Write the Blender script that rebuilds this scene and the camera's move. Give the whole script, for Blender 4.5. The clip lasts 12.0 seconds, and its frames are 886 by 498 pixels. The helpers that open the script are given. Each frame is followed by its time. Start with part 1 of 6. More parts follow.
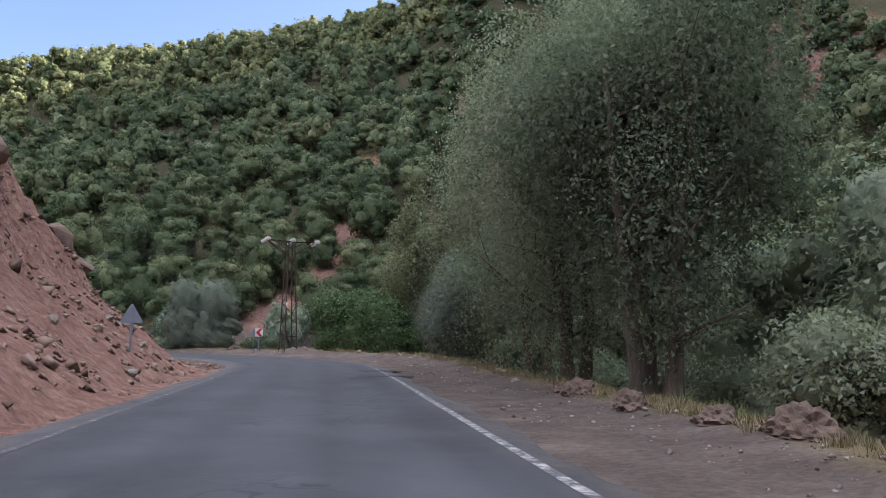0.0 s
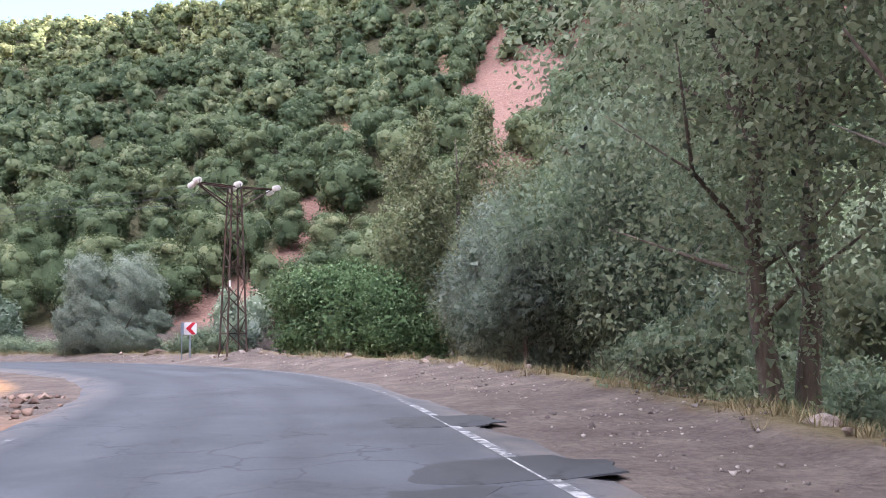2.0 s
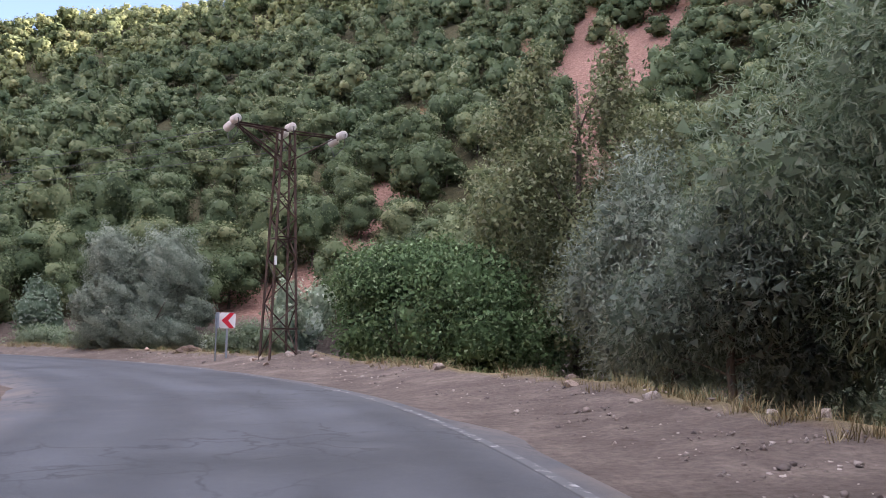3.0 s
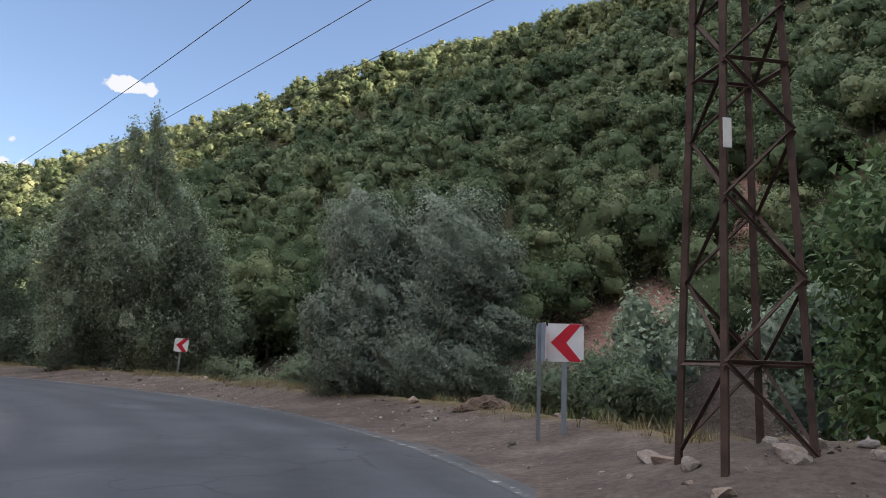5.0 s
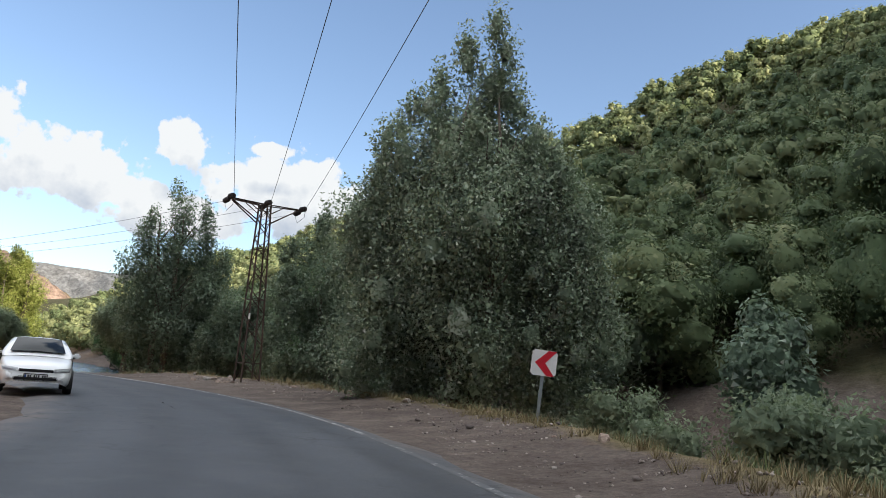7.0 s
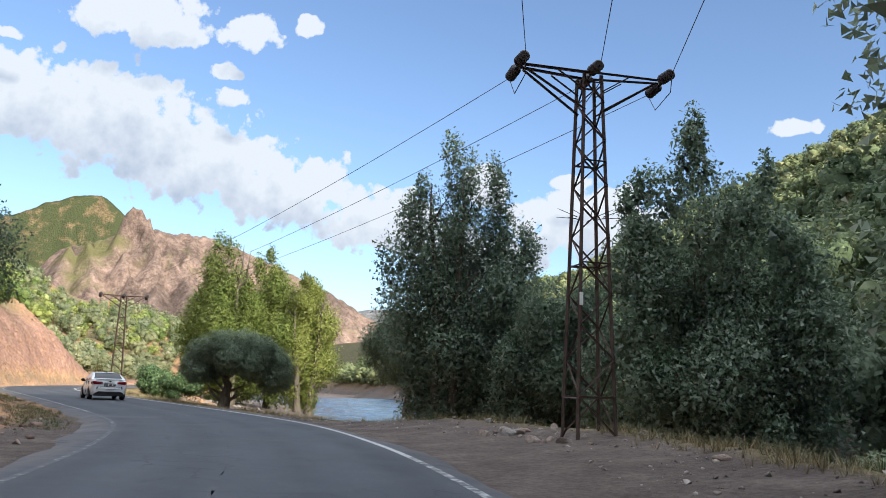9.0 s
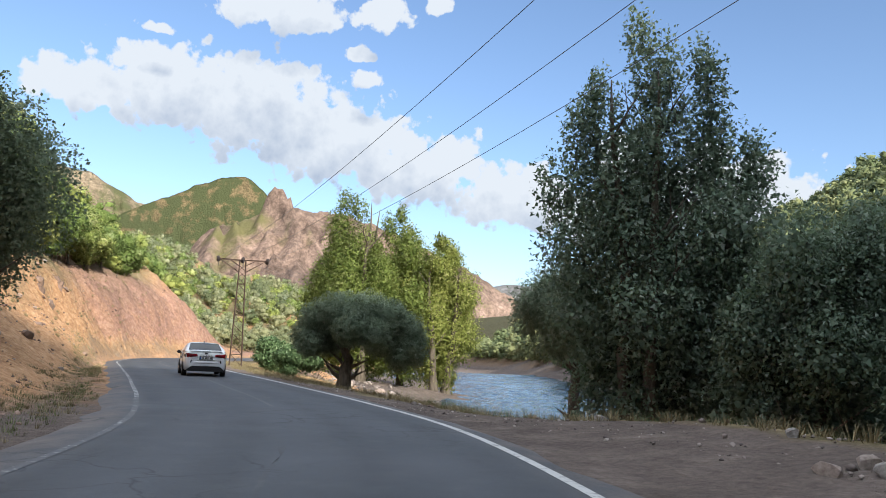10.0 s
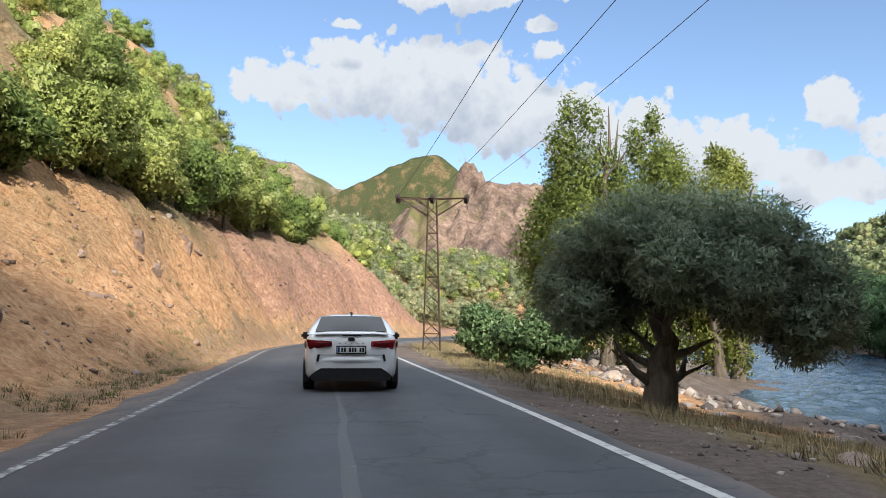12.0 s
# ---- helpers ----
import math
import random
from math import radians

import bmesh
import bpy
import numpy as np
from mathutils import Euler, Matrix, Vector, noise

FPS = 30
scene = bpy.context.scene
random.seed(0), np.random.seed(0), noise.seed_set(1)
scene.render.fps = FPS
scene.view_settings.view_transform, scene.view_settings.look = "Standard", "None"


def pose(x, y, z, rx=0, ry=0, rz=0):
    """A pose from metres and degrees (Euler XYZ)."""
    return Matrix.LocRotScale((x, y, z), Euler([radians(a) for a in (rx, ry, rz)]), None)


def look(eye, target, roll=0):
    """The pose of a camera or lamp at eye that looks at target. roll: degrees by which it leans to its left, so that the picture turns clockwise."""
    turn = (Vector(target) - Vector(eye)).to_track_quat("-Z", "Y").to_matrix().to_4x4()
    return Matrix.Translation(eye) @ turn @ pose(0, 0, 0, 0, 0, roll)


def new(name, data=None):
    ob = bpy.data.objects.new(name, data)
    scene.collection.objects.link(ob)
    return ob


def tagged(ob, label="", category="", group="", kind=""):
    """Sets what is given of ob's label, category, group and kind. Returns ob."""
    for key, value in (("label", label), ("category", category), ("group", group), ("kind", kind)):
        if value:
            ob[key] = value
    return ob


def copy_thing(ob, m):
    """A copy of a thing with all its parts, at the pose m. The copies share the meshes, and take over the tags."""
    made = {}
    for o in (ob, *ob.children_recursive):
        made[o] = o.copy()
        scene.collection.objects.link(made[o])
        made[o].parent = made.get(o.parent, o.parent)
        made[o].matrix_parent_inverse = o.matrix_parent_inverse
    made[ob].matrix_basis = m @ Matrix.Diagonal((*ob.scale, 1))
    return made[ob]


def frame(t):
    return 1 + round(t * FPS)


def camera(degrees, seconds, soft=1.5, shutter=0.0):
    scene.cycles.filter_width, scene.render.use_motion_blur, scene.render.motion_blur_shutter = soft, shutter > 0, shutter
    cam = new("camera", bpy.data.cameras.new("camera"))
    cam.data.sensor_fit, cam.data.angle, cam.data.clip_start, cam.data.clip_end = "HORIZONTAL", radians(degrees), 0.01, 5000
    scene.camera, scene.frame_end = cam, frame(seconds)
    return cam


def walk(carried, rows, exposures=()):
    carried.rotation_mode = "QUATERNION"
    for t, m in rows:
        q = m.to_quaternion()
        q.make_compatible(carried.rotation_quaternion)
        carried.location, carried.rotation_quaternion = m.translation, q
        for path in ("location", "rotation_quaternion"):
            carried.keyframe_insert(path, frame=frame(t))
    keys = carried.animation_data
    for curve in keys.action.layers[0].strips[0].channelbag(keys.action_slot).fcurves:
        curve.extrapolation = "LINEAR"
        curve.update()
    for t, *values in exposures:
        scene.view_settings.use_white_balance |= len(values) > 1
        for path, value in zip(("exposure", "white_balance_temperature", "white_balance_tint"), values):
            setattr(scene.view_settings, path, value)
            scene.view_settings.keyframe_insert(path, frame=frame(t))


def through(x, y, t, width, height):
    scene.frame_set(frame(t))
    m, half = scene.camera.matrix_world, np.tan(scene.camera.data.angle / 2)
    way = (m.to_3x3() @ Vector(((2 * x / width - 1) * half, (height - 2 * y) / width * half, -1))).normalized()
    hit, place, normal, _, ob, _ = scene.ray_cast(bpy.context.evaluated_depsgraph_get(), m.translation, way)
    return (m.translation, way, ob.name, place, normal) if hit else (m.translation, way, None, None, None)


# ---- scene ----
cam = camera(58.08, 12.0, soft=0.7)
# seconds, x, y, yaw to the left of +y, pitch up, roll; the eye rides 1.27 m over the road
PATH = [
    (0, 5.945, -2.722, -3.82, 6.41, 0.31),
    (0.5, 5.502, 2.051, -5.14, 5.33, -0.35),
    (1, 5.029, 6.995, -7.02, 5.12, -0.45),
    (1.5, 4.775, 12.067, -7.53, 5.10, -1.29),
    (2, 4.392, 17.121, -6.31, 5.93, -0.98),
    (2.5, 4.023, 22.202, -3.84, 6.26, 0.43),
    (2.7, 3.868, 24.226, -3.03, 6.05, 0.93),
    (3.1, 3.631, 28.298, -0.65, 6.10, 0.81),
    (3.5, 3.349, 32.308, 2.68, 6.23, 0.52),
    (3.9, 2.768, 36.125, 6.87, 6.35, 0.24),
    (4.3, 1.633, 39.618, 11.85, 6.41, 0.12),
    (4.5, 0.973, 41.336, 14.34, 7.14, 0.43),
    (5, -0.985, 45.373, 21.21, 8.14, 1.83),
    (5.5, -3.222, 49.051, 28.05, 8.41, 2.47),
    (6, -5.613, 52.643, 34.92, 8.90, 3.19),
    (6.5, -8.931, 56.190, 41.65, 9.00, 3.57),
    (7, -12.790, 59.634, 46.15, 8.90, 4.06),
    (7.2, -14.423, 60.945, 47.92, 8.97, 4.32),
    (7.6, -17.724, 63.559, 52.07, 9.10, 4.01),
    (8, -21.310, 65.898, 56.93, 9.41, 3.18),
    (8.4, -25.124, 67.860, 61.86, 9.72, 2.32),
    (8.8, -29.108, 69.342, 66.25, 9.86, 1.92),
    (9, -31.133, 70.040, 68.19, 9.83, 1.89),
    (9.5, -36.196, 71.457, 73.10, 8.79, 2.22),
    (10, -41.295, 72.279, 77.79, 7.73, 2.39),
    (10.5, -46.558, 72.788, 82.30, 7.11, 2.73),
    (11, -51.824, 72.975, 86.30, 6.00, 2.09),
    (11.5, -57.168, 72.661, 89.18, 5.28, 0.90),
    (12, -62.430, 71.997, 91.66, 5.49, 0.23),
]
EYE = 1.27
rows = []
for t, x, y, yaw, pitch, roll in PATH:
    a, b = radians(yaw), radians(pitch)
    ahead = (x - math.sin(a) * math.cos(b), y + math.cos(a) * math.cos(b), EYE + math.sin(b))
    rows.append((t, look((x, y, EYE), ahead, roll)))
walk(cam, rows, exposures=[(0, 1.4, 5800, 18), (0.5, 2.05, 5800, 19), (1, 2.7, 5750, 20), (1.5, 2.7, 5750, 20), (2.5, 2.3, 5900, 24), (4.5, 1.1, 6100, 25), (5.2, 1.05, 6000, 9), (7, 1.03, 6050, 8), (9, 0.97, 5600, 8), (12, 0.84, 5750, 8)])

# ---- light: late sun from behind the far hill, open sky, cumulus ----
SUN_AZ, SUN_EL = radians(-70), radians(28)          # from +y, to the left positive
to_sun = Vector((-math.sin(SUN_AZ) * math.cos(SUN_EL), math.cos(SUN_AZ) * math.cos(SUN_EL), math.sin(SUN_EL)))
sun = new("sun", bpy.data.lights.new("sun", "SUN"))
sun.data.energy, sun.data.angle, sun.data.color = 4.7, radians(0.6), (1.0, 0.86, 0.66)
sun.matrix_world = look(to_sun * 400, (0, 0, 0))


def build_sky():
    world = bpy.data.worlds.new("sky")
    scene.world = world
    world.use_nodes = True
    nt = world.node_tree
    nt.nodes.clear()

    def node(kind, **sets):
        n = nt.nodes.new(kind)
        for key, value in sets.items():
            setattr(n, key, value)
        return n

    def put(a, b):
        nt.links.new(a, b)

    def maths(op, a, b=None, clamp=False):
        n = node("ShaderNodeMath", operation=op, use_clamp=clamp)
        for i, v in enumerate((a, b)):
            if v is None:
                continue
            if isinstance(v, (int, float)):
                n.inputs[i].default_value = v
            else:
                put(v, n.inputs[i])
        return n.outputs[0]

    sky = node("ShaderNodeTexSky", sky_type="NISHITA", sun_disc=False, sun_elevation=SUN_EL,
               sun_rotation=-SUN_AZ, altitude=1200, air_density=1.0, dust_density=2.4, ozone_density=1.3)
    where = node("ShaderNodeTexCoord").outputs["Generated"]
    split = node("ShaderNodeSeparateXYZ")
    put(where, split.inputs[0])
    az = maths("MULTIPLY", maths("ARCTAN2", maths("MULTIPLY", split.outputs[0], -1), split.outputs[1]), 57.2958)
    el = maths("MULTIPLY", maths("ARCSINE", split.outputs[2]), 57.2958)
    ang = node("ShaderNodeCombineXYZ")
    put(az, ang.inputs[0])
    put(el, ang.inputs[1])
    warp = node("ShaderNodeTexNoise", noise_dimensions="2D")
    warp.inputs["Scale"].default_value = 0.5
    warp.inputs["Detail"].default_value = 8
    warp.inputs["Roughness"].default_value = 0.62
    put(ang.outputs[0], warp.inputs["Vector"])
    billow = node("ShaderNodeTexVoronoi", voronoi_dimensions="2D", feature="SMOOTH_F1")
    billow.inputs["Scale"].default_value = 0.62
    billow.inputs["Detail"].default_value = 3
    put(ang.outputs[0], billow.inputs["Vector"])
    # cumulus: azimuth, elevation, half width, half height in degrees
    heaps = [(103, 16.5, 4, 2.0), (97, 17.0, 6, 3.2), (91.5, 16.5, 6, 4.0), (86, 14.6, 6, 3.2), (80, 13.2, 6, 2.8), (73, 11.4, 5, 2.5), (69, 10.6, 3, 1.6),
             (90.4, 23.6, 4.8, 2.0), (83, 23.8, 2.2, 1.3), (84.5, 21.0, 1.1, 0.7), (84.0, 19.4, 1.2, 0.8), (79, 24.6, 1, 0.8), (98.7, 21.0, 1.2, 0.5),
             (65, 14.3, 1.7, 2.0), (65, 9.2, 4.8, 1.7), (58.9, 14.6, 2, 0.6), (57.5, 11.6, 6, 3.0), (52, 9.4, 5, 2.4), (44, 17.6, 1.7, 0.6), (120, 15, 9, 3), (30, 14, 8, 0.9),
             (-60, 16, 12, 4), (170, 18, 14, 4), (-120, 14, 12, 3)]

    def density(lift):
        best = None
        base = ang.outputs[0]
        for a, e, ra, re in heaps:
            v = node("ShaderNodeVectorMath", operation="MULTIPLY_ADD")
            put(base, v.inputs[0])
            v.inputs[1].default_value = (1 / ra, 1 / re, 0)
            v.inputs[2].default_value = (-a / ra, -(e - lift) / re, 0)
            parts = node("ShaderNodeSeparateXYZ")
            put(v.outputs[0], parts.inputs[0])
            # domed above, flat below
            low = maths("MULTIPLY", maths("MINIMUM", parts.outputs[1], 0.0), 1.3)
            tall = maths("ADD", maths("MAXIMUM", parts.outputs[1], 0.0), low)
            length = maths("SQRT", maths("ADD", maths("MULTIPLY", parts.outputs[0], parts.outputs[0]), maths("MULTIPLY", tall, tall)))
            best = length if best is None else maths("MINIMUM", best, length)
        d = maths("SUBTRACT", 1.26, best)
        d = maths("ADD", d, maths("MULTIPLY", maths("SUBTRACT", warp.outputs["Fac"], 0.5), 1.05))
        return maths("ADD", d, maths("MULTIPLY", maths("SUBTRACT", 0.45, billow.outputs["Distance"]), 0.75))

    d0, d1 = density(0.0), density(2.7)
    # bright broken high cloud overhead, past the heaps, added unseen to fill shade
    field = node("ShaderNodeTexNoise")
    field.inputs["Scale"].default_value = 2.6
    field.inputs["Detail"].default_value = 7
    put(where, field.inputs["Vector"])
    high = maths("MULTIPLY", maths("SUBTRACT", el, 30.0), 0.06, True)
    d2 = maths("MULTIPLY", maths("MULTIPLY", maths("SUBTRACT", field.outputs["Fac"], 0.36), 4.0, True), high)
    d0 = maths("MAXIMUM", d0, d2)
    cover = maths("MULTIPLY", maths("SMOOTH_MIN", maths("MULTIPLY", maths("MAXIMUM", d0, 0.0), 6.0), 1.0), 1.0, True)
    shade = maths("MULTIPLY", maths("MAXIMUM", d1, 0.0), 0.6, True)
    ramp = node("ShaderNodeMixRGB")
    put(shade, ramp.inputs[0])
    ramp.inputs[1].default_value = (3.6, 3.5, 3.35, 1)
    ramp.inputs[2].default_value = (1.75, 1.95, 2.3, 1)
    mix = node("ShaderNodeMixRGB")
    put(cover, mix.inputs[0])
    clear = node("ShaderNodeMixRGB", blend_type="MULTIPLY")
    clear.inputs[0].default_value = 1.0
    put(sky.outputs[0], clear.inputs[1])
    clear.inputs[2].default_value = (0.95, 0.87, 0.81, 1)
    put(clear.outputs[0], mix.inputs[1])
    # the unseen high cloud is about twice as bright as the heaps
    lofty = node("ShaderNodeMixRGB")
    put(high, lofty.inputs[0])
    put(ramp.outputs[0], lofty.inputs[1])
    lofty.inputs[2].default_value = (7.0, 6.9, 6.8, 1)
    put(lofty.outputs[0], mix.inputs[2])
    back = node("ShaderNodeBackground")
    back.inputs["Strength"].default_value = 0.13
    put(mix.outputs[0], back.inputs["Color"])
    put(back.outputs[0], node("ShaderNodeOutputWorld").inputs["Surface"])


build_sky()


# ---- materials ----
class Mat:
    """A short hand for node materials."""

    def __init__(self, name):
        self.m = bpy.data.materials.new(name)
        self.m.use_nodes = True
        self.t = self.m.node_tree
        self.p = self.t.nodes["Principled BSDF"]
        self.out = self.t.nodes["Material Output"]
        self.p.inputs["Specular IOR Level"].default_value = 0.3

    def n(self, kind, **sets):
        n = self.t.nodes.new(kind)
        for key, value in sets.items():
            setattr(n, key, value)
        return n

    def link(self, a, b):
        self.t.links.new(a, b)

    def where(self):
        return self.n("ShaderNodeTexCoord").outputs["Object"]

    def noise(self, scale, detail=5.0, rough=0.55, vector=None, stretch=None):
        n = self.n("ShaderNodeTexNoise")
        n.inputs["Scale"].default_value, n.inputs["Detail"].default_value, n.inputs["Roughness"].default_value = scale, detail, rough
        v = vector or self.where()
        if stretch:
            m = self.n("ShaderNodeMapping")
            m.inputs["Scale"].default_value = stretch
            self.link(v, m.inputs[0])
            v = m.outputs[0]
        self.link(v, n.inputs["Vector"])
        return n.outputs["Fac"]

    def ramp(self, fac, *stops):
        n = self.n("ShaderNodeValToRGB")
        e = n.color_ramp.elements
        while len(e) < len(stops):
            e.new(0.5)
        for el_, (at, col) in zip(e, stops):
            el_.position = at
            el_.color = (*col, 1) if not isinstance(col, (int, float)) else (col, col, col, 1)
        self.link(fac, n.inputs[0])
        return n.outputs["Color"]

    def mix(self, fac, a, b, blend="MIX"):
        n = self.n("ShaderNodeMixRGB", blend_type=blend)
        for i, v in enumerate((fac, a, b)):
            if isinstance(v, (int, float)):
                n.inputs[i].default_value = v if i == 0 else (v, v, v, 1)
            elif isinstance(v, tuple):
                n.inputs[i].default_value = (*v, 1)
            else:
                self.link(v, n.inputs[i])
        return n.outputs[0]

    def math(self, op, a, b, clamp=False):
        n = self.n("ShaderNodeMath", operation=op, use_clamp=clamp)
        for i, v in enumerate((a, b)):
            if isinstance(v, (int, float)):
                n.inputs[i].default_value = v
            else:
                self.link(v, n.inputs[i])
        return n.outputs[0]

    def color(self, v):
        if isinstance(v, tuple):
            self.p.inputs["Base Color"].default_value = (*v, 1)
        else:
            self.link(v, self.p.inputs["Base Color"])
        return self

    def rough(self, v, metal=0.0):
        if isinstance(v, (int, float)):
            self.p.inputs["Roughness"].default_value = v
        else:
            self.link(v, self.p.inputs["Roughness"])
        self.p.inputs["Metallic"].default_value = metal
        return self

    def bump(self, height, strength=0.5, distance=0.02):
        b = self.n("ShaderNodeBump")
        b.inputs["Strength"].default_value, b.inputs["Distance"].default_value = strength, distance
        self.link(height, b.inputs["Height"])
        self.link(b.outputs[0], self.p.inputs["Normal"])
        return self


def plain(name, col, rough=0.5, metal=0.0, vary=0.12, scale=6.0, bump=0.0):
    m = Mat(name)
    f = m.noise(scale, 6)
    dark, light = tuple(c * (1 - vary) for c in col), tuple(min(1, c * (1 + vary)) for c in col)
    m.color(m.ramp(f, (0.3, dark), (0.7, light))).rough(rough, metal)
    if bump:
        m.bump(m.noise(scale * 8, 4), bump, 0.01)
    return m.m


def leaf_material(name, dark, light, pale, through=0.38, vary=0.7):
    """Foliage: each leaf its own tone, each tree its own tint, some light through the blade."""
    m = Mat(name)
    isl = m.n("ShaderNodeNewGeometry").outputs["Random Per Island"]
    one = m.n("ShaderNodeAttribute", attribute_name="tint").outputs["Fac"]
    tree = m.math("FRACT", m.math("ADD", m.n("ShaderNodeObjectInfo").outputs["Random"], m.math("MULTIPLY", one, 0.5)), 0.0)
    col = m.ramp(isl, (0.0, dark), (0.62, light), (0.8, light), (1.0, pale))
    patch = m.math("ADD", m.math("MULTIPLY", m.noise(0.5, 3), 0.5), m.math("MULTIPLY", m.noise(0.11, 2), 0.5))
    hue = m.n("ShaderNodeHueSaturation")
    m.link(m.math("ADD", m.math("MULTIPLY", tree, 0.05), 0.475), hue.inputs["Hue"])
    m.link(m.math("ADD", m.math("ADD", m.math("MULTIPLY", patch, vary), m.math("MULTIPLY", tree, -0.5)), 1.25 - vary * 0.5), hue.inputs["Value"])
    m.link(col, hue.inputs["Color"])
    m.link(hue.outputs[0], m.p.inputs["Base Color"])
    m.rough(0.65)
    m.p.inputs["Specular IOR Level"].default_value = 0.12
    tr = m.n("ShaderNodeBsdfTranslucent")
    m.link(m.mix(0.25, hue.outputs[0], (0.24, 0.3, 0.1)), tr.inputs[0])
    mx = m.n("ShaderNodeMixShader")
    mx.inputs[0].default_value = through
    m.link(m.p.outputs[0], mx.inputs[1])
    m.link(tr.outputs[0], mx.inputs[2])
    m.link(mx.outputs[0], m.out.inputs["Surface"])
    return m.m


M_OAK = leaf_material("oak_leaf", (0.17, 0.215, 0.14), (0.26, 0.315, 0.21), (0.36, 0.41, 0.3), 0.45, 0.5)
M_FOREST = leaf_material("forest_leaf", (0.065, 0.09, 0.045), (0.14, 0.18, 0.09), (0.24, 0.265, 0.14), 0.2, 0.7)
# lighter, yellower copy of the forest leaf: sunlight on the crest put into colour
M_FOREST_SUNLIT = leaf_material("forest_leaf_sunlit", (0.13, 0.155, 0.072), (0.25, 0.285, 0.135), (0.38, 0.39, 0.2), 0.28, 0.7)
M_POPLAR = leaf_material("poplar_leaf", (0.15, 0.2, 0.14), (0.275, 0.345, 0.245), (0.5, 0.56, 0.46), 0.42)
M_PALE = leaf_material("poplar_leaf_pale", (0.15, 0.175, 0.09), (0.28, 0.30, 0.165), (0.42, 0.44, 0.3))
# the mulberry's own green; also the shaded colour of the far-bank trees
M_MULBERRY_AND_SHADE = leaf_material("mulberry_and_shade_leaf", (0.045, 0.08, 0.035), (0.12, 0.2, 0.085), (0.3, 0.4, 0.22), 0.25)
M_GOLD = leaf_material("poplar_leaf_yellowing", (0.16, 0.195, 0.045), (0.36, 0.39, 0.10), (0.52, 0.52, 0.22), 0.45)
M_WILLOW = leaf_material("willow_leaf", (0.115, 0.15, 0.115), (0.22, 0.265, 0.21), (0.33, 0.375, 0.305), 0.3, 0.5)
M_DARKWILLOW = leaf_material("willow_leaf_dark", (0.12, 0.165, 0.11), (0.23, 0.29, 0.2), (0.36, 0.41, 0.31))
M_SHRUB = leaf_material("shrub_leaf", (0.14, 0.19, 0.05), (0.33, 0.40, 0.12), (0.5, 0.54, 0.25), 0.4)


def bark_material():
    m = Mat("bark")
    f = m.noise(6, 8, 0.7, stretch=(1, 1, 0.18))
    m.color(m.ramp(f, (0.3, (0.05, 0.04, 0.03)), (0.7, (0.19, 0.16, 0.125)))).rough(0.9)
    return m.bump(f, 0.9, 0.06).m


M_BARK = bark_material()


def asphalt_material(name, base, blotch):
    m = Mat(name)
    grain = m.math("ADD", m.math("MULTIPLY", m.noise(70, 4, 0.7), 0.5), m.math("MULTIPLY", m.noise(16, 4, 0.7), 0.5))
    worn = m.noise(0.35, 6, 0.6)
    spot = m.noise(1.7, 5, 0.6)
    col = m.ramp(worn, (0.34, tuple(c * 0.58 for c in base)), (0.66, tuple(c * 1.5 for c in base)))
    col = m.mix(m.math("MULTIPLY", m.ramp(spot, (0.5, 0.0), (0.75, 1.0)), 0.45), col, blotch)
    track = m.n("ShaderNodeAttribute", attribute_name="track")
    z = m.n("ShaderNodeSeparateColor")
    m.link(track.outputs["Color"], z.inputs[0])
    streak = m.noise(0.8, 5, 0.65)
    col = m.mix(m.math("MULTIPLY", z.outputs[0], m.ramp(streak, (0.3, 0.2), (0.7, 0.85))), col, tuple(c * 0.52 for c in base))
    col = m.mix(m.math("MULTIPLY", z.outputs[1], m.ramp(streak, (0.35, 0.0), (0.65, 0.9))), col, (0.15, 0.125, 0.11))
    crack = m.n("ShaderNodeTexVoronoi", feature="DISTANCE_TO_EDGE")
    crack.inputs["Scale"].default_value = 0.75
    bent = m.n("ShaderNodeVectorMath", operation="ADD")
    push = m.n("ShaderNodeTexNoise")
    push.inputs["Scale"].default_value = 1.6
    push.inputs["Detail"].default_value = 5
    m.link(m.where(), push.inputs["Vector"])
    m.link(push.outputs["Color"], bent.inputs[0])
    m.link(m.where(), bent.inputs[1])
    m.link(bent.outputs[0], crack.inputs["Vector"])
    line = m.math("MULTIPLY", m.ramp(crack.outputs["Distance"], (0.0, 1.0), (0.03, 0.0)), m.ramp(m.noise(0.22, 3), (0.46, 0.0), (0.56, 0.85)))
    col = m.mix(line, col, tuple(c * 0.4 for c in base))
    col = m.mix(0.42, col, m.ramp(grain, (0.35, 0.32), (0.65, 0.62)), "OVERLAY")
    m.color(col).rough(m.ramp(worn, (0.3, 0.55), (0.7, 0.8)))
    return m.bump(grain, 0.35, 0.01).m


M_ASPHALT = asphalt_material("asphalt", (0.051, 0.055, 0.064), (0.088, 0.089, 0.094))
M_PATCH = asphalt_material("asphalt_new", (0.03, 0.031, 0.035), (0.04, 0.04, 0.043))


def paint_material(name, wear):
    m = Mat(name)
    f = m.noise(5.5, 8, 0.72)
    m.color(m.mix(m.ramp(f, (wear - 0.12, 0.0), (wear + 0.05, 1.0)), (0.085, 0.087, 0.093), (0.45, 0.45, 0.44))).rough(0.7)
    return m.m


M_PAINT = paint_material("road_paint_worn", 0.43)
M_PAINT_OLD = paint_material("road_paint_old", 0.57)
M_PAINT_FADED = paint_material("road_paint_faded", 0.66)
M_PAINT_GONE = paint_material("road_paint_almost_gone", 0.74)


M_SEAM = asphalt_material("asphalt_seam", (0.05, 0.052, 0.058), (0.16, 0.155, 0.15))


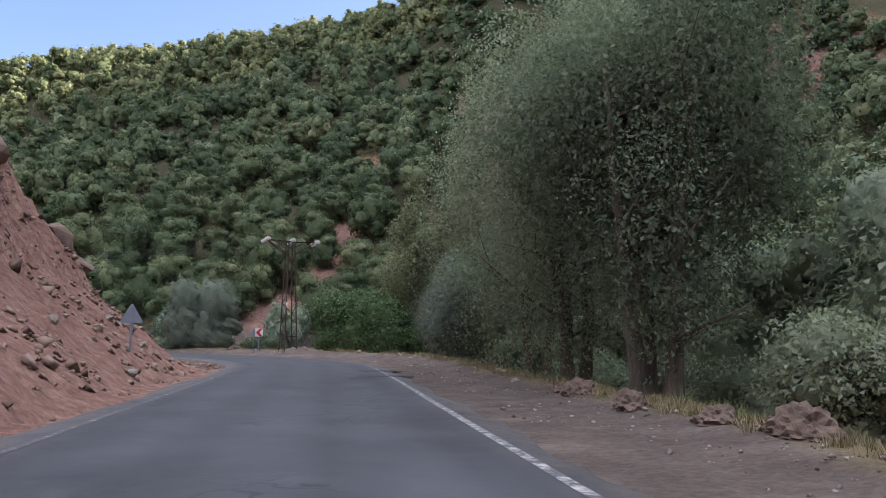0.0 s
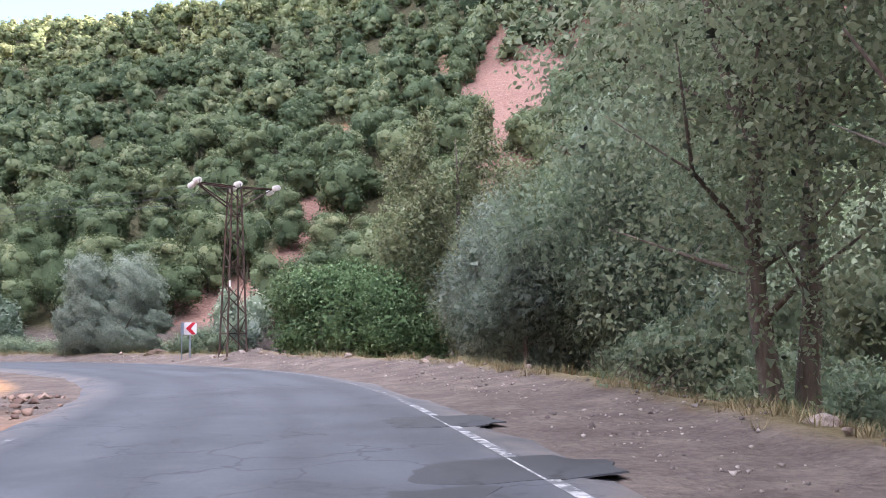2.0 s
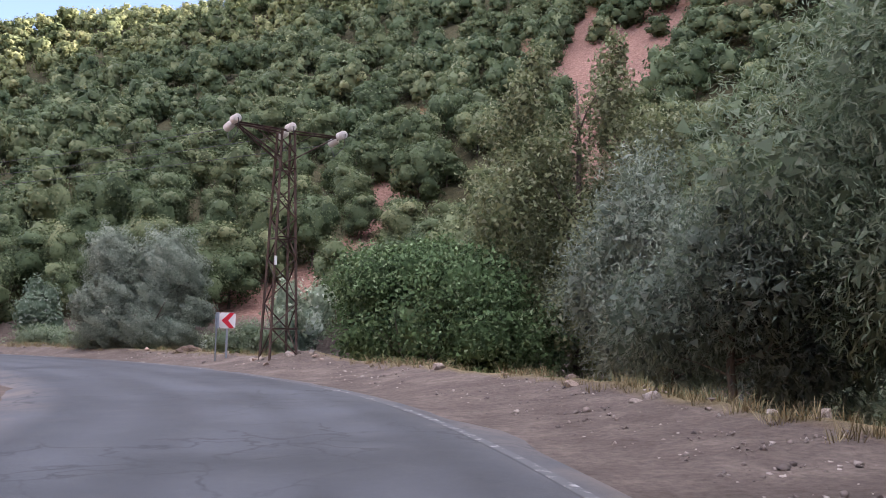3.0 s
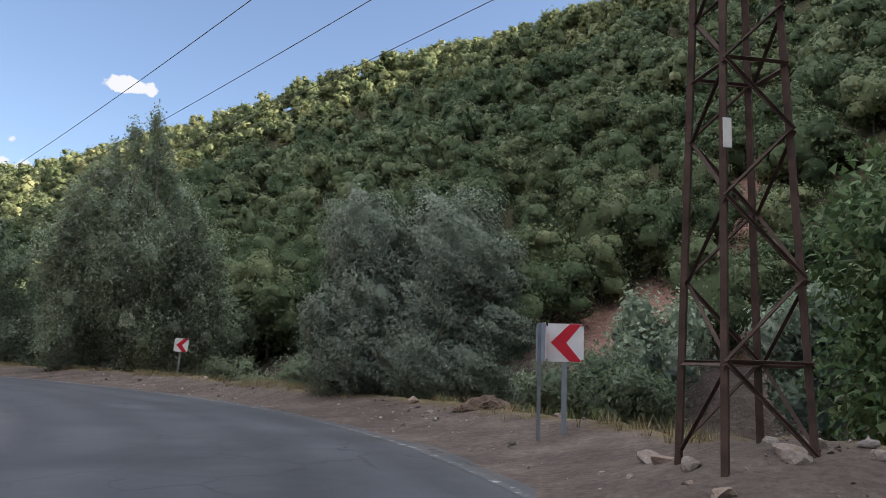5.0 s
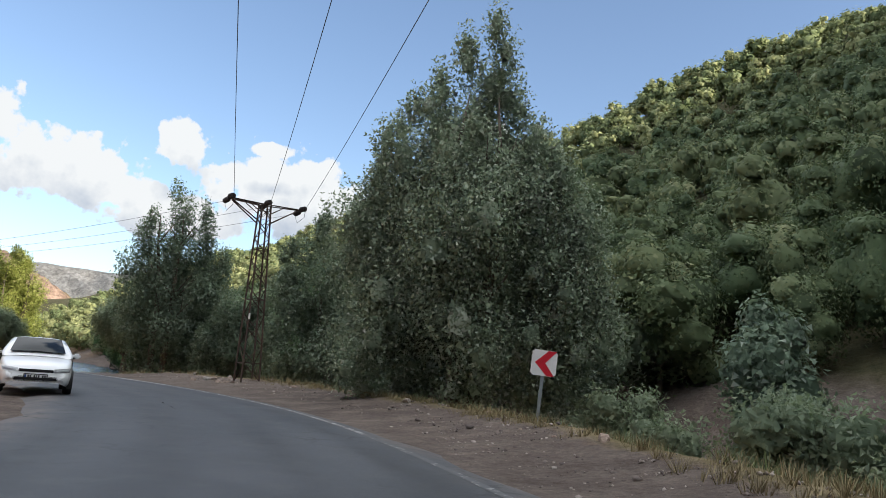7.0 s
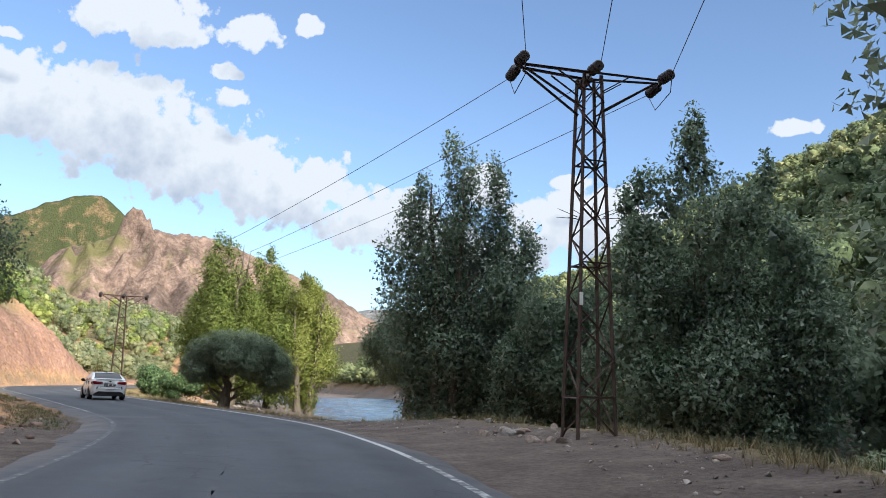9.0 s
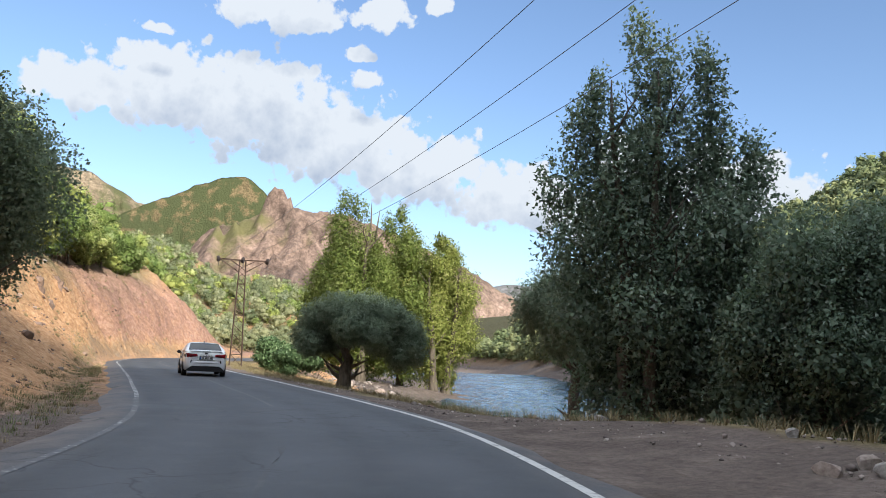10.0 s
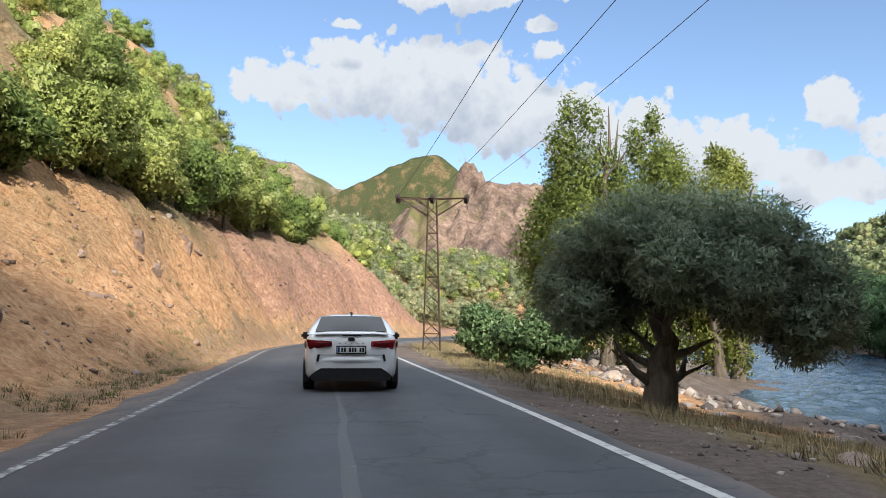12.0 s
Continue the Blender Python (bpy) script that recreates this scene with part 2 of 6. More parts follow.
def ground_material():
    """Red earth, gravel verge, dry grass and scree, laid out by the terrain's own zones."""
    m = Mat("ground_earth")
    zone = m.n("ShaderNodeVertexColor", layer_name="zone")
    z = m.n("ShaderNodeSeparateColor")
    m.link(zone.outputs["Color"], z.inputs[0])
    big, mid, fine = m.noise(0.12, 6, 0.6), m.noise(0.9, 7, 0.62), m.noise(9, 6, 0.7)
    stones = m.n("ShaderNodeTexVoronoi")
    stones.inputs["Scale"].default_value = 3.2
    m.link(m.where(), stones.inputs["Vector"])
    clod = m.noise(2.6, 6, 0.7)
    earth = m.ramp(clod, (0.28, (0.26, 0.14, 0.072)), (0.5, (0.47, 0.275, 0.145)), (0.72, (0.60, 0.40, 0.235)))
    grass = m.ramp(mid, (0.3, (0.10, 0.085, 0.042)), (0.55, (0.22, 0.175, 0.098)), (0.8, (0.34, 0.28, 0.175)))
    rock = m.ramp(clod, (0.25, (0.15, 0.084, 0.068)), (0.5, (0.285, 0.165, 0.13)), (0.78, (0.44, 0.305, 0.24)))
    gravel = m.ramp(mid, (0.25, (0.1, 0.08, 0.07)), (0.55, (0.16, 0.13, 0.113)), (0.8, (0.26, 0.213, 0.185)))
    soft = lambda s: m.math("MULTIPLY", m.math("SUBTRACT", m.math("ADD", s, m.math("MULTIPLY", mid, 0.5)), 0.5), 2.2, True)
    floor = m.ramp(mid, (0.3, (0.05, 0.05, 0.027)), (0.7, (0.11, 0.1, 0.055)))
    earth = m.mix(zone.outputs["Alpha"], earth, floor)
    col = m.mix(soft(z.outputs[1]), earth, grass)
    col = m.mix(soft(z.outputs[2]), col, rock)
    col = m.mix(soft(z.outputs[0]), col, gravel)
    col = m.mix(0.5, col, m.ramp(fine, (0.3, 0.2), (0.7, 0.76)), "OVERLAY")
    col = m.mix(0.3, col, m.ramp(big, (0.3, 0.3), (0.7, 0.66)), "OVERLAY")
    m.color(col).rough(0.95)
    m.p.inputs["Specular IOR Level"].default_value = 0.1
    h = m.math("ADD", m.math("MULTIPLY", fine, 0.6), m.math("MULTIPLY", stones.outputs["Distance"], -0.5))
    h = m.math("ADD", h, m.math("MULTIPLY", mid, 2.0))
    return m.bump(h, 1.0, 0.16).m


M_GROUND = ground_material()


def water_material():
    m = Mat("river_water")
    m.p.inputs["Specular IOR Level"].default_value = 0.5
    m.p.inputs["IOR"].default_value = 1.33
    m.rough(0.08)
    f = m.noise(1.1, 5, 0.6, stretch=(0.6, 1.5, 1))
    g = m.noise(4.5, 4, 0.6, stretch=(0.8, 1.5, 1))
    foam = m.noise(0.5, 8, 0.7, stretch=(0.5, 1.3, 1))
    m.color(m.mix(m.ramp(foam, (0.66, 0.0), (0.78, 1.0)), (0.03, 0.06, 0.10), (0.42, 0.47, 0.52)))
    return m.bump(m.math("ADD", f, m.math("MULTIPLY", g, 0.5)), 0.6, 0.3).m


M_WATER = water_material()


def mountain_material(name, low, high, scale, green=None, bare=0.46):
    m = Mat(name)
    f, g = m.noise(scale, 8, 0.62), m.noise(scale * 6, 6, 0.7)
    k = m.noise(scale * 25, 5, 0.7)
    col = m.mix(0.6, m.ramp(f, (0.36, low), (0.64, high)), m.ramp(g, (0.36, 0.22), (0.64, 0.76)), "OVERLAY")
    col = m.mix(0.6, col, m.ramp(k, (0.35, 0.2), (0.65, 0.78)), "OVERLAY")
    if green:
        col = m.mix(m.ramp(m.noise(scale * 0.7, 7, 0.65), (bare, 0.0), (bare + 0.1, 1.0)), col, green)
    m.color(col).rough(0.95)
    m.p.inputs["Specular IOR Level"].default_value = 0.05
    return m.bump(g, 1.0, 4.0).m


# ---- helpers for things ----
def part(name, bm, material, parent, label=""):
    """Links a bmesh as one mesh object under a thing or a part."""
    me = bpy.data.meshes.new(name)
    bm.to_mesh(me)
    bm.free()
    return mesh_part(name, me, material, parent, label)


def mesh_part(name, me, material, parent, label=""):
    if material and not me.materials:
        me.materials.append(material)
    ob = new(name, me)
    if parent:
        ob.parent = parent
    if label:
        ob["label"] = label
    return ob


def thing(name, label, category, group="", kind="", at=(0, 0, 0), turn=0.0):
    ob = new(name)
    ob.empty_display_size = 0.3
    ob.matrix_world = pose(*at, 0, 0, turn)
    return tagged(ob, label, category, group, kind)


def mesh_arrays(name, verts, faces, smooth=False):
    """A mesh from numpy arrays: verts (n, 3), faces (m, k)."""
    me = bpy.data.meshes.new(name)
    verts, faces = np.ascontiguousarray(verts, np.float32), np.ascontiguousarray(faces, np.int32)
    k = faces.shape[1]
    me.vertices.add(len(verts))
    me.vertices.foreach_set("co", verts.ravel())
    me.loops.add(faces.size)
    me.loops.foreach_set("vertex_index", faces.ravel())
    me.polygons.add(len(faces))
    me.polygons.foreach_set("loop_start", np.arange(0, faces.size, k, dtype=np.int32))
    me.polygons.foreach_set("loop_total", np.full(len(faces), k, np.int32))
    if smooth:
        me.polygons.foreach_set("use_smooth", np.ones(len(faces), bool))
    me.update(calc_edges=True)
    return me


def box(bm, cx, cy, cz, sx, sy, sz, bevel=0.0, m=None):
    r = bmesh.ops.create_cube(bm, size=1.0)
    bmesh.ops.scale(bm, vec=(sx, sy, sz), verts=r["verts"])
    bmesh.ops.translate(bm, vec=(cx, cy, cz), verts=r["verts"])
    vs = r["verts"]
    if bevel:
        es = list({e for v in vs for e in v.link_edges})
        vs = bmesh.ops.bevel(bm, geom=es, offset=bevel, segments=2, affect="EDGES", clamp_overlap=True)["verts"]
    if m is not None:
        bmesh.ops.transform(bm, matrix=m, verts=vs)
    return vs


def rod(bm, a, b, r0, r1=None, n=8, cap=True):
    """A tapered bar from a to b."""
    a, b = Vector(a), Vector(b)
    r1 = r0 if r1 is None else r1
    axis = (b - a).normalized()
    side = axis.orthogonal().normalized()
    up = axis.cross(side)
    rings = []
    for c, r in ((a, r0), (b, r1)):
        rings.append([bm.verts.new(c + (side * math.cos(2 * math.pi * i / n) + up * math.sin(2 * math.pi * i / n)) * r) for i in range(n)])
    for i in range(n):
        bm.faces.new((rings[0][i], rings[0][(i + 1) % n], rings[1][(i + 1) % n], rings[1][i]))
    if cap:
        bm.faces.new(rings[0][::-1])
        bm.faces.new(rings[1])


def tube(bm, pts, radii, n=7):
    """A tapered tube through points."""
    rings = []
    for i, p in enumerate(pts):
        p = Vector(p)
        d = (Vector(pts[min(i + 1, len(pts) - 1)]) - Vector(pts[max(i - 1, 0)])).normalized()
        side = d.cross(Vector((0.31, 0.17, 0.93)) if abs(d.z) < 0.8 else Vector((1, 0.2, 0))).normalized()
        up = d.cross(side)
        rings.append([bm.verts.new(p + (side * math.cos(2 * math.pi * k / n) + up * math.sin(2 * math.pi * k / n)) * radii[i]) for k in range(n)])
    for a, b in zip(rings, rings[1:]):
        for k in range(n):
            bm.faces.new((a[k], a[(k + 1) % n], b[(k + 1) % n], b[k]))
    bm.faces.new(rings[-1])


def smooth_faces(bm):
    for f in bm.faces:
        f.smooth = True


# ---- noise on arrays ----
def lattice(ix, iy, seed):
    h = (ix.astype(np.int64) * 374761393 + iy.astype(np.int64) * 668265263 + seed * 144665) & 0x7FFFFFFF
    h = ((h ^ (h >> 13)) * 1274126177) & 0x7FFFFFFF
    return ((h ^ (h >> 16)) & 0xFFFF) / 65535.0


def vnoise(x, y, seed=0):
    ix, iy = np.floor(x), np.floor(y)
    fx, fy = x - ix, y - iy
    ix, iy = ix.astype(np.int64), iy.astype(np.int64)
    fx, fy = fx * fx * (3 - 2 * fx), fy * fy * (3 - 2 * fy)
    a, b = lattice(ix, iy, seed), lattice(ix + 1, iy, seed)
    c, d = lattice(ix, iy + 1, seed), lattice(ix + 1, iy + 1, seed)
    return (a + (b - a) * fx) * (1 - fy) + (c + (d - c) * fx) * fy


def fbm(x, y, octaves=4, seed=0):
    """Layered noise, about -1 to 1."""
    out, amp, tot = 0.0, 1.0, 0.0
    for o in range(octaves):
        out = out + amp * (vnoise(x * 2**o + 17.3 * o, y * 2**o - 9.1 * o, seed + o) * 2 - 1)
        tot += amp
        amp *= 0.5
    return out / tot * 1.4


def step(a, b, v):
    u = np.clip((v - a) / (b - a), 0, 1)
    return u * u * (3 - 2 * u)


# ---- the road's centre line ----
CENTRE = [(11.5, -80), (8.3, -40), (6.7, -20), (5.1, 0), (4.15, 12), (3.3, 23), (2.3, 33), (0.7, 40), (-1.5, 45.2), (-5.3, 51.5),
          (-9.6, 56.5), (-16.4, 61.9), (-26.2, 67.1), (-34, 70.0), (-41.1, 71.6), (-48, 72.6), (-55.3, 72.9), (-62.4, 72.1),
          (-69.5, 70.9), (-75.3, 69.9), (-90.5, 67.1), (-105, 64.6), (-120, 64), (-135, 66.6), (-150, 71), (-170, 76), (-195, 81), (-235, 88)]


def spline(points, per):
    p = [Vector((*q, 0)) for q in points]
    p = [2 * p[0] - p[1]] + p + [2 * p[-1] - p[-2]]
    out = []
    for i in range(1, len(p) - 2):
        n = max(2, int((p[i + 1] - p[i]).length / per))
        for k in range(n):
            t = k / n
            a, b, c, d = p[i - 1], p[i], p[i + 1], p[i + 2]
            out.append(0.5 * ((2 * b) + (c - a) * t + (2 * a - 5 * b + 4 * c - d) * t * t + (3 * b - a - 3 * c + d) * t**3))
    return np.array([(v.x, v.y) for v in out + [p[-2]]])


LINE = spline(CENTRE, 0.8)
TAN = np.gradient(LINE, axis=0)
TAN /= np.linalg.norm(TAN, axis=1, keepdims=True)
RIGHT = np.stack([TAN[:, 1], -TAN[:, 0]], 1)
ARC = np.r_[0, np.cumsum(np.linalg.norm(np.diff(LINE, axis=0), axis=1))]


def along(x, y):
    """Nearest place on the road: arc length and signed distance (right positive)."""
    x, y = np.atleast_1d(np.asarray(x, float)), np.atleast_1d(np.asarray(y, float))
    s, d = np.empty(len(x)), np.empty(len(x))
    for i in range(0, len(x), 4000):
        dx, dy = x[i:i + 4000, None] - LINE[None, :, 0], y[i:i + 4000, None] - LINE[None, :, 1]
        q = dx * dx + dy * dy
        k = q.argmin(1)
        j = np.arange(len(k))
        side = dx[j, k] * RIGHT[k, 0] + dy[j, k] * RIGHT[k, 1]
        s[i:i + 4000], d[i:i + 4000] = ARC[k], np.sqrt(q[j, k]) * np.where(side < 0, -1, 1)
    return s, d


def arc_of(x, y):
    return float(along(x, y)[0][0])


S_SPUR0, S_SPUR1 = arc_of(4, 25), arc_of(1.5, 37)
S_CUT0, S_CUT1, S_CUT2 = arc_of(-46, 72), arc_of(-88, 67), arc_of(-146, 70)
WATER = -2.15
EAST = 0.79


def verge_width(s):
    """How far the gravel verge reaches on the river side."""
    ks = [0, arc_of(5, 0), arc_of(3, 28), arc_of(0, 42), arc_of(-5, 51), arc_of(-16, 62), arc_of(-26, 67), arc_of(-48, 72.6),
          arc_of(-62, 72), arc_of(-72, 70.5), arc_of(-80, 69), arc_of(-100, 65), arc_of(-150, 74)]
    return np.interp(s, ks, [5.6, 6.2, 6.8, 7.0, 6.3, 5.4, 6.8, 8.4, 5.6, 5.2, 4.6, 5.2, 5.0])


def hill_u(x, y):
    """How far beyond the far hill's foot."""
    foot = np.interp(x, [-300, -200, -143, -100, -60, -30, 0, 20], [152, 134, 119, 109, 101, 93, 87, 80])
    a, b = y - foot, (x - 36) * 1.0
    return np.maximum(a, b) + 4 * np.exp(-(np.abs(a - b) / 8))


def height(x, y, fine=True):
    """The lie of the land, and how red, grassy or gravelly it is."""
    x, y = np.atleast_1d(np.asarray(x, float)), np.atleast_1d(np.asarray(y, float))
    s, d = along(x, y)
    z = np.full(len(x), -0.05)
    w = verge_width(s) + 0.7 * fbm(x * 0.25, y * 0.25, 3, 5)
    # river side: verge, bank, bed, far hill
    rd = np.maximum(d, 0)
    lip = 0.16 * np.exp(-((rd - w) / 0.7) ** 2) * step(3.6, 5, rd)
    lip = lip + 0.25 * step(3.5, w - 0.4, rd) * step(arc_of(3, 26), arc_of(0, 42), s) * step(arc_of(-75, 70), arc_of(-58, 72.5), s)
    bank = -3.2 * step(w, w + np.interp(s, [S_CUT0, S_CUT1], [9.0, 12.0]), rd)
    easy = step(arc_of(-53, 72.8), arc_of(-62, 72.1), s) * step(arc_of(-160, 73.5), arc_of(-140, 68), s)
    bank = bank * (1 - easy) + easy * np.interp(rd * np.interp(s, [arc_of(-80, 69.2), arc_of(-95, 66.3), arc_of(-112, 64)], [1, 0.78, 0.58]), [3.5, 5, 7, 15.3, 20], [0, -0.1, -0.45, -2.1, -3.2])
    lip = lip * (1 - easy)
    u = hill_u(x, y)
    ridge = np.interp(x, [-420, -335, -250, -220, -143, -100, -30, 40, 120], [28, 40, 54, 60, 76, 92, 102, 135, 165])
    v = np.maximum(u, 0)
    hill = (0.45 * v + 0.0011 * np.minimum(v, 190) ** 2) * (1 + EAST * step(5, 85, x))
    hill = hill * (1 + 0.08 * fbm(x * 0.016, y * 0.016, 3, 11)) + 2.0 * step(2, 30, hill) * fbm(x * 0.05, y * 0.05, 3, 12)
    hill = np.where(hill < ridge * 0.86, hill, ridge * (0.86 + 0.14 * np.tanh((hill - ridge * 0.86) / (ridge * 0.14))))
    hill = hill - np.maximum(u - 190, 0) * 0.3
    bed = 0.4 * fbm(x * 0.3, y * 0.3, 3, 21) * step(w + 3, w + 7, rd)
    z = np.where(d > 0, z + lip + bank + bed + np.maximum(hill, -3) + 3.2 * step(-5, 3, u), z)
    # hill side: the red spur, the inner flat, the long cut
    ld = np.maximum(-d, 0)
    spur = step(S_SPUR1, S_SPUR0, s)
    crag = fbm(x * 0.22, y * 0.22, 5, 31)
    rise = np.maximum(ld - 4.1 + 0.5 * crag, 0)
    ledge = np.abs(fbm(x * 0.55, y * 0.55, 4, 32))
    spur_z = spur * (np.where(rise < 4, rise * 0.8, np.where(rise < 6.5, 3.2 + (rise - 4) * 1.7, 7.45 + (rise - 6.5) * 0.3)) * (1 + 0.12 * crag) + 0.7 * ledge * step(0.4, 3, rise) * (0.4 + step(3, 5, rise)))
    cut = step(S_CUT0, S_CUT0 + 26, s)
    steep = step(S_CUT1 - 12, S_CUT1 + 20, s)
    over = step(S_CUT2 + 22, S_CUT2, s)
    foot_l = 5.0 - 1.0 * steep
    rise = np.maximum(ld - foot_l + 0.55 * crag, 0)
    slope1 = 0.55 + 1.0 * steep
    top = 2.5 + 4.6 * steep
    run = top / slope1
    face = np.where(rise < run, rise * slope1, top + (rise - run) * (0.74 + 0.4 * steep * step(10, 16, ld) * step(-124, -108, x)))
    face = face + (0.35 * crag + 0.9 * (0.35 - np.abs(fbm(x * 0.35, y * 0.35, 4, 38))) * steep + 0.16 * fbm(x * 0.9, y * 0.9, 2, 39)) * step(0.5, 2, rise) + 3.0 * step(20, 60, ld) * fbm(x * 0.04, y * 0.04, 3, 33)
    cap = 74 + 12 * fbm(x * 0.012, y * 0.012, 2, 35)
    face = np.where(face < cap * 0.7, face, cap * (0.7 + 0.3 * np.tanh((face - cap * 0.7) / (cap * 0.3))))
    beyond = np.clip((-200 - x) * 0.12, 0, 22) * step(125, 60, y) * (1 + 0.3 * fbm(x * 0.02, y * 0.02, 3, 36))
    lz = np.maximum(spur_z, cut * face * (0.4 + 0.6 * np.maximum(over, step(60, 30, y))) * (0.25 + 0.75 * step(-245, -203, x - 1.2 * (y - 12))))
    lz = lz + 0.12 * step(4, 7, ld) * fbm(x * 0.35, y * 0.35, 3, 37)
    z = np.where(d <= 0, z + lz, z) + np.minimum(beyond, 60) * step(8, 40, np.abs(d))
    # rubble heaped round the first pylon
    z = z + 0.36 * np.exp(-((x + 0.9) ** 2 + (y - 53.9) ** 2) / 2.9)
    if fine:
        off = step(3.4, 6, np.abs(d))
        z = z + off * (0.05 * fbm(x * 1.1, y * 1.1, 3, 41) + 0.03)
    # zones: verge gravel, dry grass, red rock
    gravel = np.where(d > 0, step(w + 0.4, w - 1.0, rd), step(6.0, 4.4, ld) * (1 - spur) * (1 - 0.6 * cut))
    gravel = np.maximum(gravel, np.where(d > 0, step(w + 7, w + 10, rd) * step(7, 2, u), 0) * 0.8)
    wander = 3 * fbm(x * 0.05, y * 0.05, 3, 46)
    gash = lambda ys_, xs_, ws_, y0, y1: np.exp(-((x - np.interp(y, ys_, xs_) + wander) / np.interp(y, ys_, ws_)) ** 4) * step(y0, y0 + 8, y) * step(y1, y1 - 14, y)
    scar = 0.95 * gash([90, 110, 137, 165], [20, 22, 30, 38], [5, 8, 12, 17], 88, 182) + 0.75 * gash([88, 100, 114, 144, 160], [-8, -7, -3, 1, 3], [3.4, 3, 2.6, 3, 3], 86, 160)
    scar = scar * (0.85 + 0.4 * fbm(x * 0.06, y * 0.06, 2, 47))
    scar = scar + 0.4 * np.exp(-(((x + 78) / 12) ** 2 + ((y - 135) / 12) ** 2)) + 0.9 * np.exp(-(((x + 4) / 12) ** 2 + ((y - 84) / 7) ** 2))
    scar = scar + 0.8 * np.exp(-(((x + 8) / 9) ** 2 + ((y - 98) / 6) ** 2)) + 0.8 * np.exp(-(((x - 85) / 13) ** 2 + ((y - 137) / 13) ** 2))
    red = np.where(d > 0, np.clip(scar * 1.5, 0, 1), np.maximum(spur, cut * step(16, 9, ld) * step(0.3, 1.5, rise) * (0.2 + 0.4 * step(-104, -124, x))))
    grass = np.where(d > 0, np.exp(-((rd - w - 0.6) / 1.6) ** 2), np.maximum(0.45 * cut * np.exp(-((ld - 4.6) / 1.0) ** 2) * (1 - spur),
                     cut * step(5.5, 9, ld) * (0.5 + 0.5 * fbm(x * 0.08, y * 0.08, 2, 44))))
    return z, np.clip(np.stack([gravel, grass, red, scar], 1), 0, 1), s, d


def ground(x, y):
    return float(height(x, y)[0][0])


def grade_axis(lo, a, b, hi, stepsize):
    inner = np.arange(a, b, stepsize)
    def outer(start, end):
        out, v, w = [], start, stepsize * 1.15
        sign = 1 if end > start else -1
        while (end - v) * sign > 0:
            v += w * sign
            out.append(v)
            w = min(w * 1.13, 160)
        return out
    return np.array(sorted(outer(a, lo)) + list(inner) + outer(b, hi))


def build_ground():
    xs, ys = grade_axis(-2600, -150, 18, 2600, 0.62), grade_axis(-2600, -4, 92, 2600, 0.62)
    gx, gy = np.meshgrid(xs, ys)
    z, zone, s, d = height(gx.ravel(), gy.ravel())
    r = np.hypot(gx.ravel() + 40, gy.ravel() - 60)
    z = z * step(900, 500, r) + np.where(r > 500, 20 * step(500, 900, r), 0)
    verts = np.stack([gx.ravel(), gy.ravel(), z], 1)
    nx, ny = len(xs), len(ys)
    i = (np.arange(ny - 1)[:, None] * nx + np.arange(nx - 1)).ravel()
    me = mesh_arrays("ground", verts, np.stack([i, i + 1, i + nx + 1, i + nx], 1), smooth=True)
    col = me.color_attributes.new("zone", "FLOAT_COLOR", "POINT")
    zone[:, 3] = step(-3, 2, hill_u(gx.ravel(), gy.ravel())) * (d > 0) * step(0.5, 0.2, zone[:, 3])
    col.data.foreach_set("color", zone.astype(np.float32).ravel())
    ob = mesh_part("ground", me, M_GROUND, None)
    tagged(ob, "red earth and gravel valley floor with wooded slopes", "ground", kind="structure")


build_ground()


def ribbon(name, offsets, lift, material, s0=None, s1=None, wobble=0.0, seed=0):
    """A strip along the road between offsets, as a mesh."""
    keep = np.ones(len(ARC), bool)
    if s0 is not None:
        keep = (ARC >= s0) & (ARC <= s1)
    base, right, arc = LINE[keep], RIGHT[keep], ARC[keep]
    verts = []
    for k, o in enumerate(offsets):
        edge = k in (0, len(offsets) - 1)
        o = o + (wobble * fbm(arc * 0.5, arc * 0 + k, 4, seed + k) if edge else 0)
        p = base + right * np.reshape(o, (-1, 1))
        verts.append(np.c_[p, np.broadcast_to(lift(np.abs(offsets[k])), len(p))])
    n, m = len(base), len(offsets)
    v = np.concatenate(verts)
    i = (np.arange(m - 1)[:, None] * n + np.arange(n - 1)).ravel()
    return mesh_arrays(name, v, np.stack([i, i + n, i + n + 1, i + 1], 1), smooth=True)


crown = lambda o: 0.03 - 0.012 * np.abs(o) / 3.3
road_edges = [-3.55, -3.1] + [-2.8 + 0.35 * k for k in range(17)] + [3.05, 3.35]
me = ribbon("road", road_edges, lambda o: crown(o) - (0.07 if o > 3.3 else 0), M_ASPHALT, wobble=0.22, seed=50)
off = np.repeat(np.array(road_edges), len(LINE))
wheel_wear = sum(np.exp(-((off - c) / 0.3) ** 2) for c in (-2.35, -0.85, 0.75, 2.2))
dusty = step(2.55, 3.3, np.abs(off))
me.color_attributes.new("track", "FLOAT_COLOR", "POINT").data.foreach_set("color", np.stack([wheel_wear, dusty, dusty * 0, dusty * 0 + 1], 1).astype(np.float32).ravel())
tagged(mesh_part("road", me, M_ASPHALT, None), "worn grey asphalt country road", "road", kind="structure")
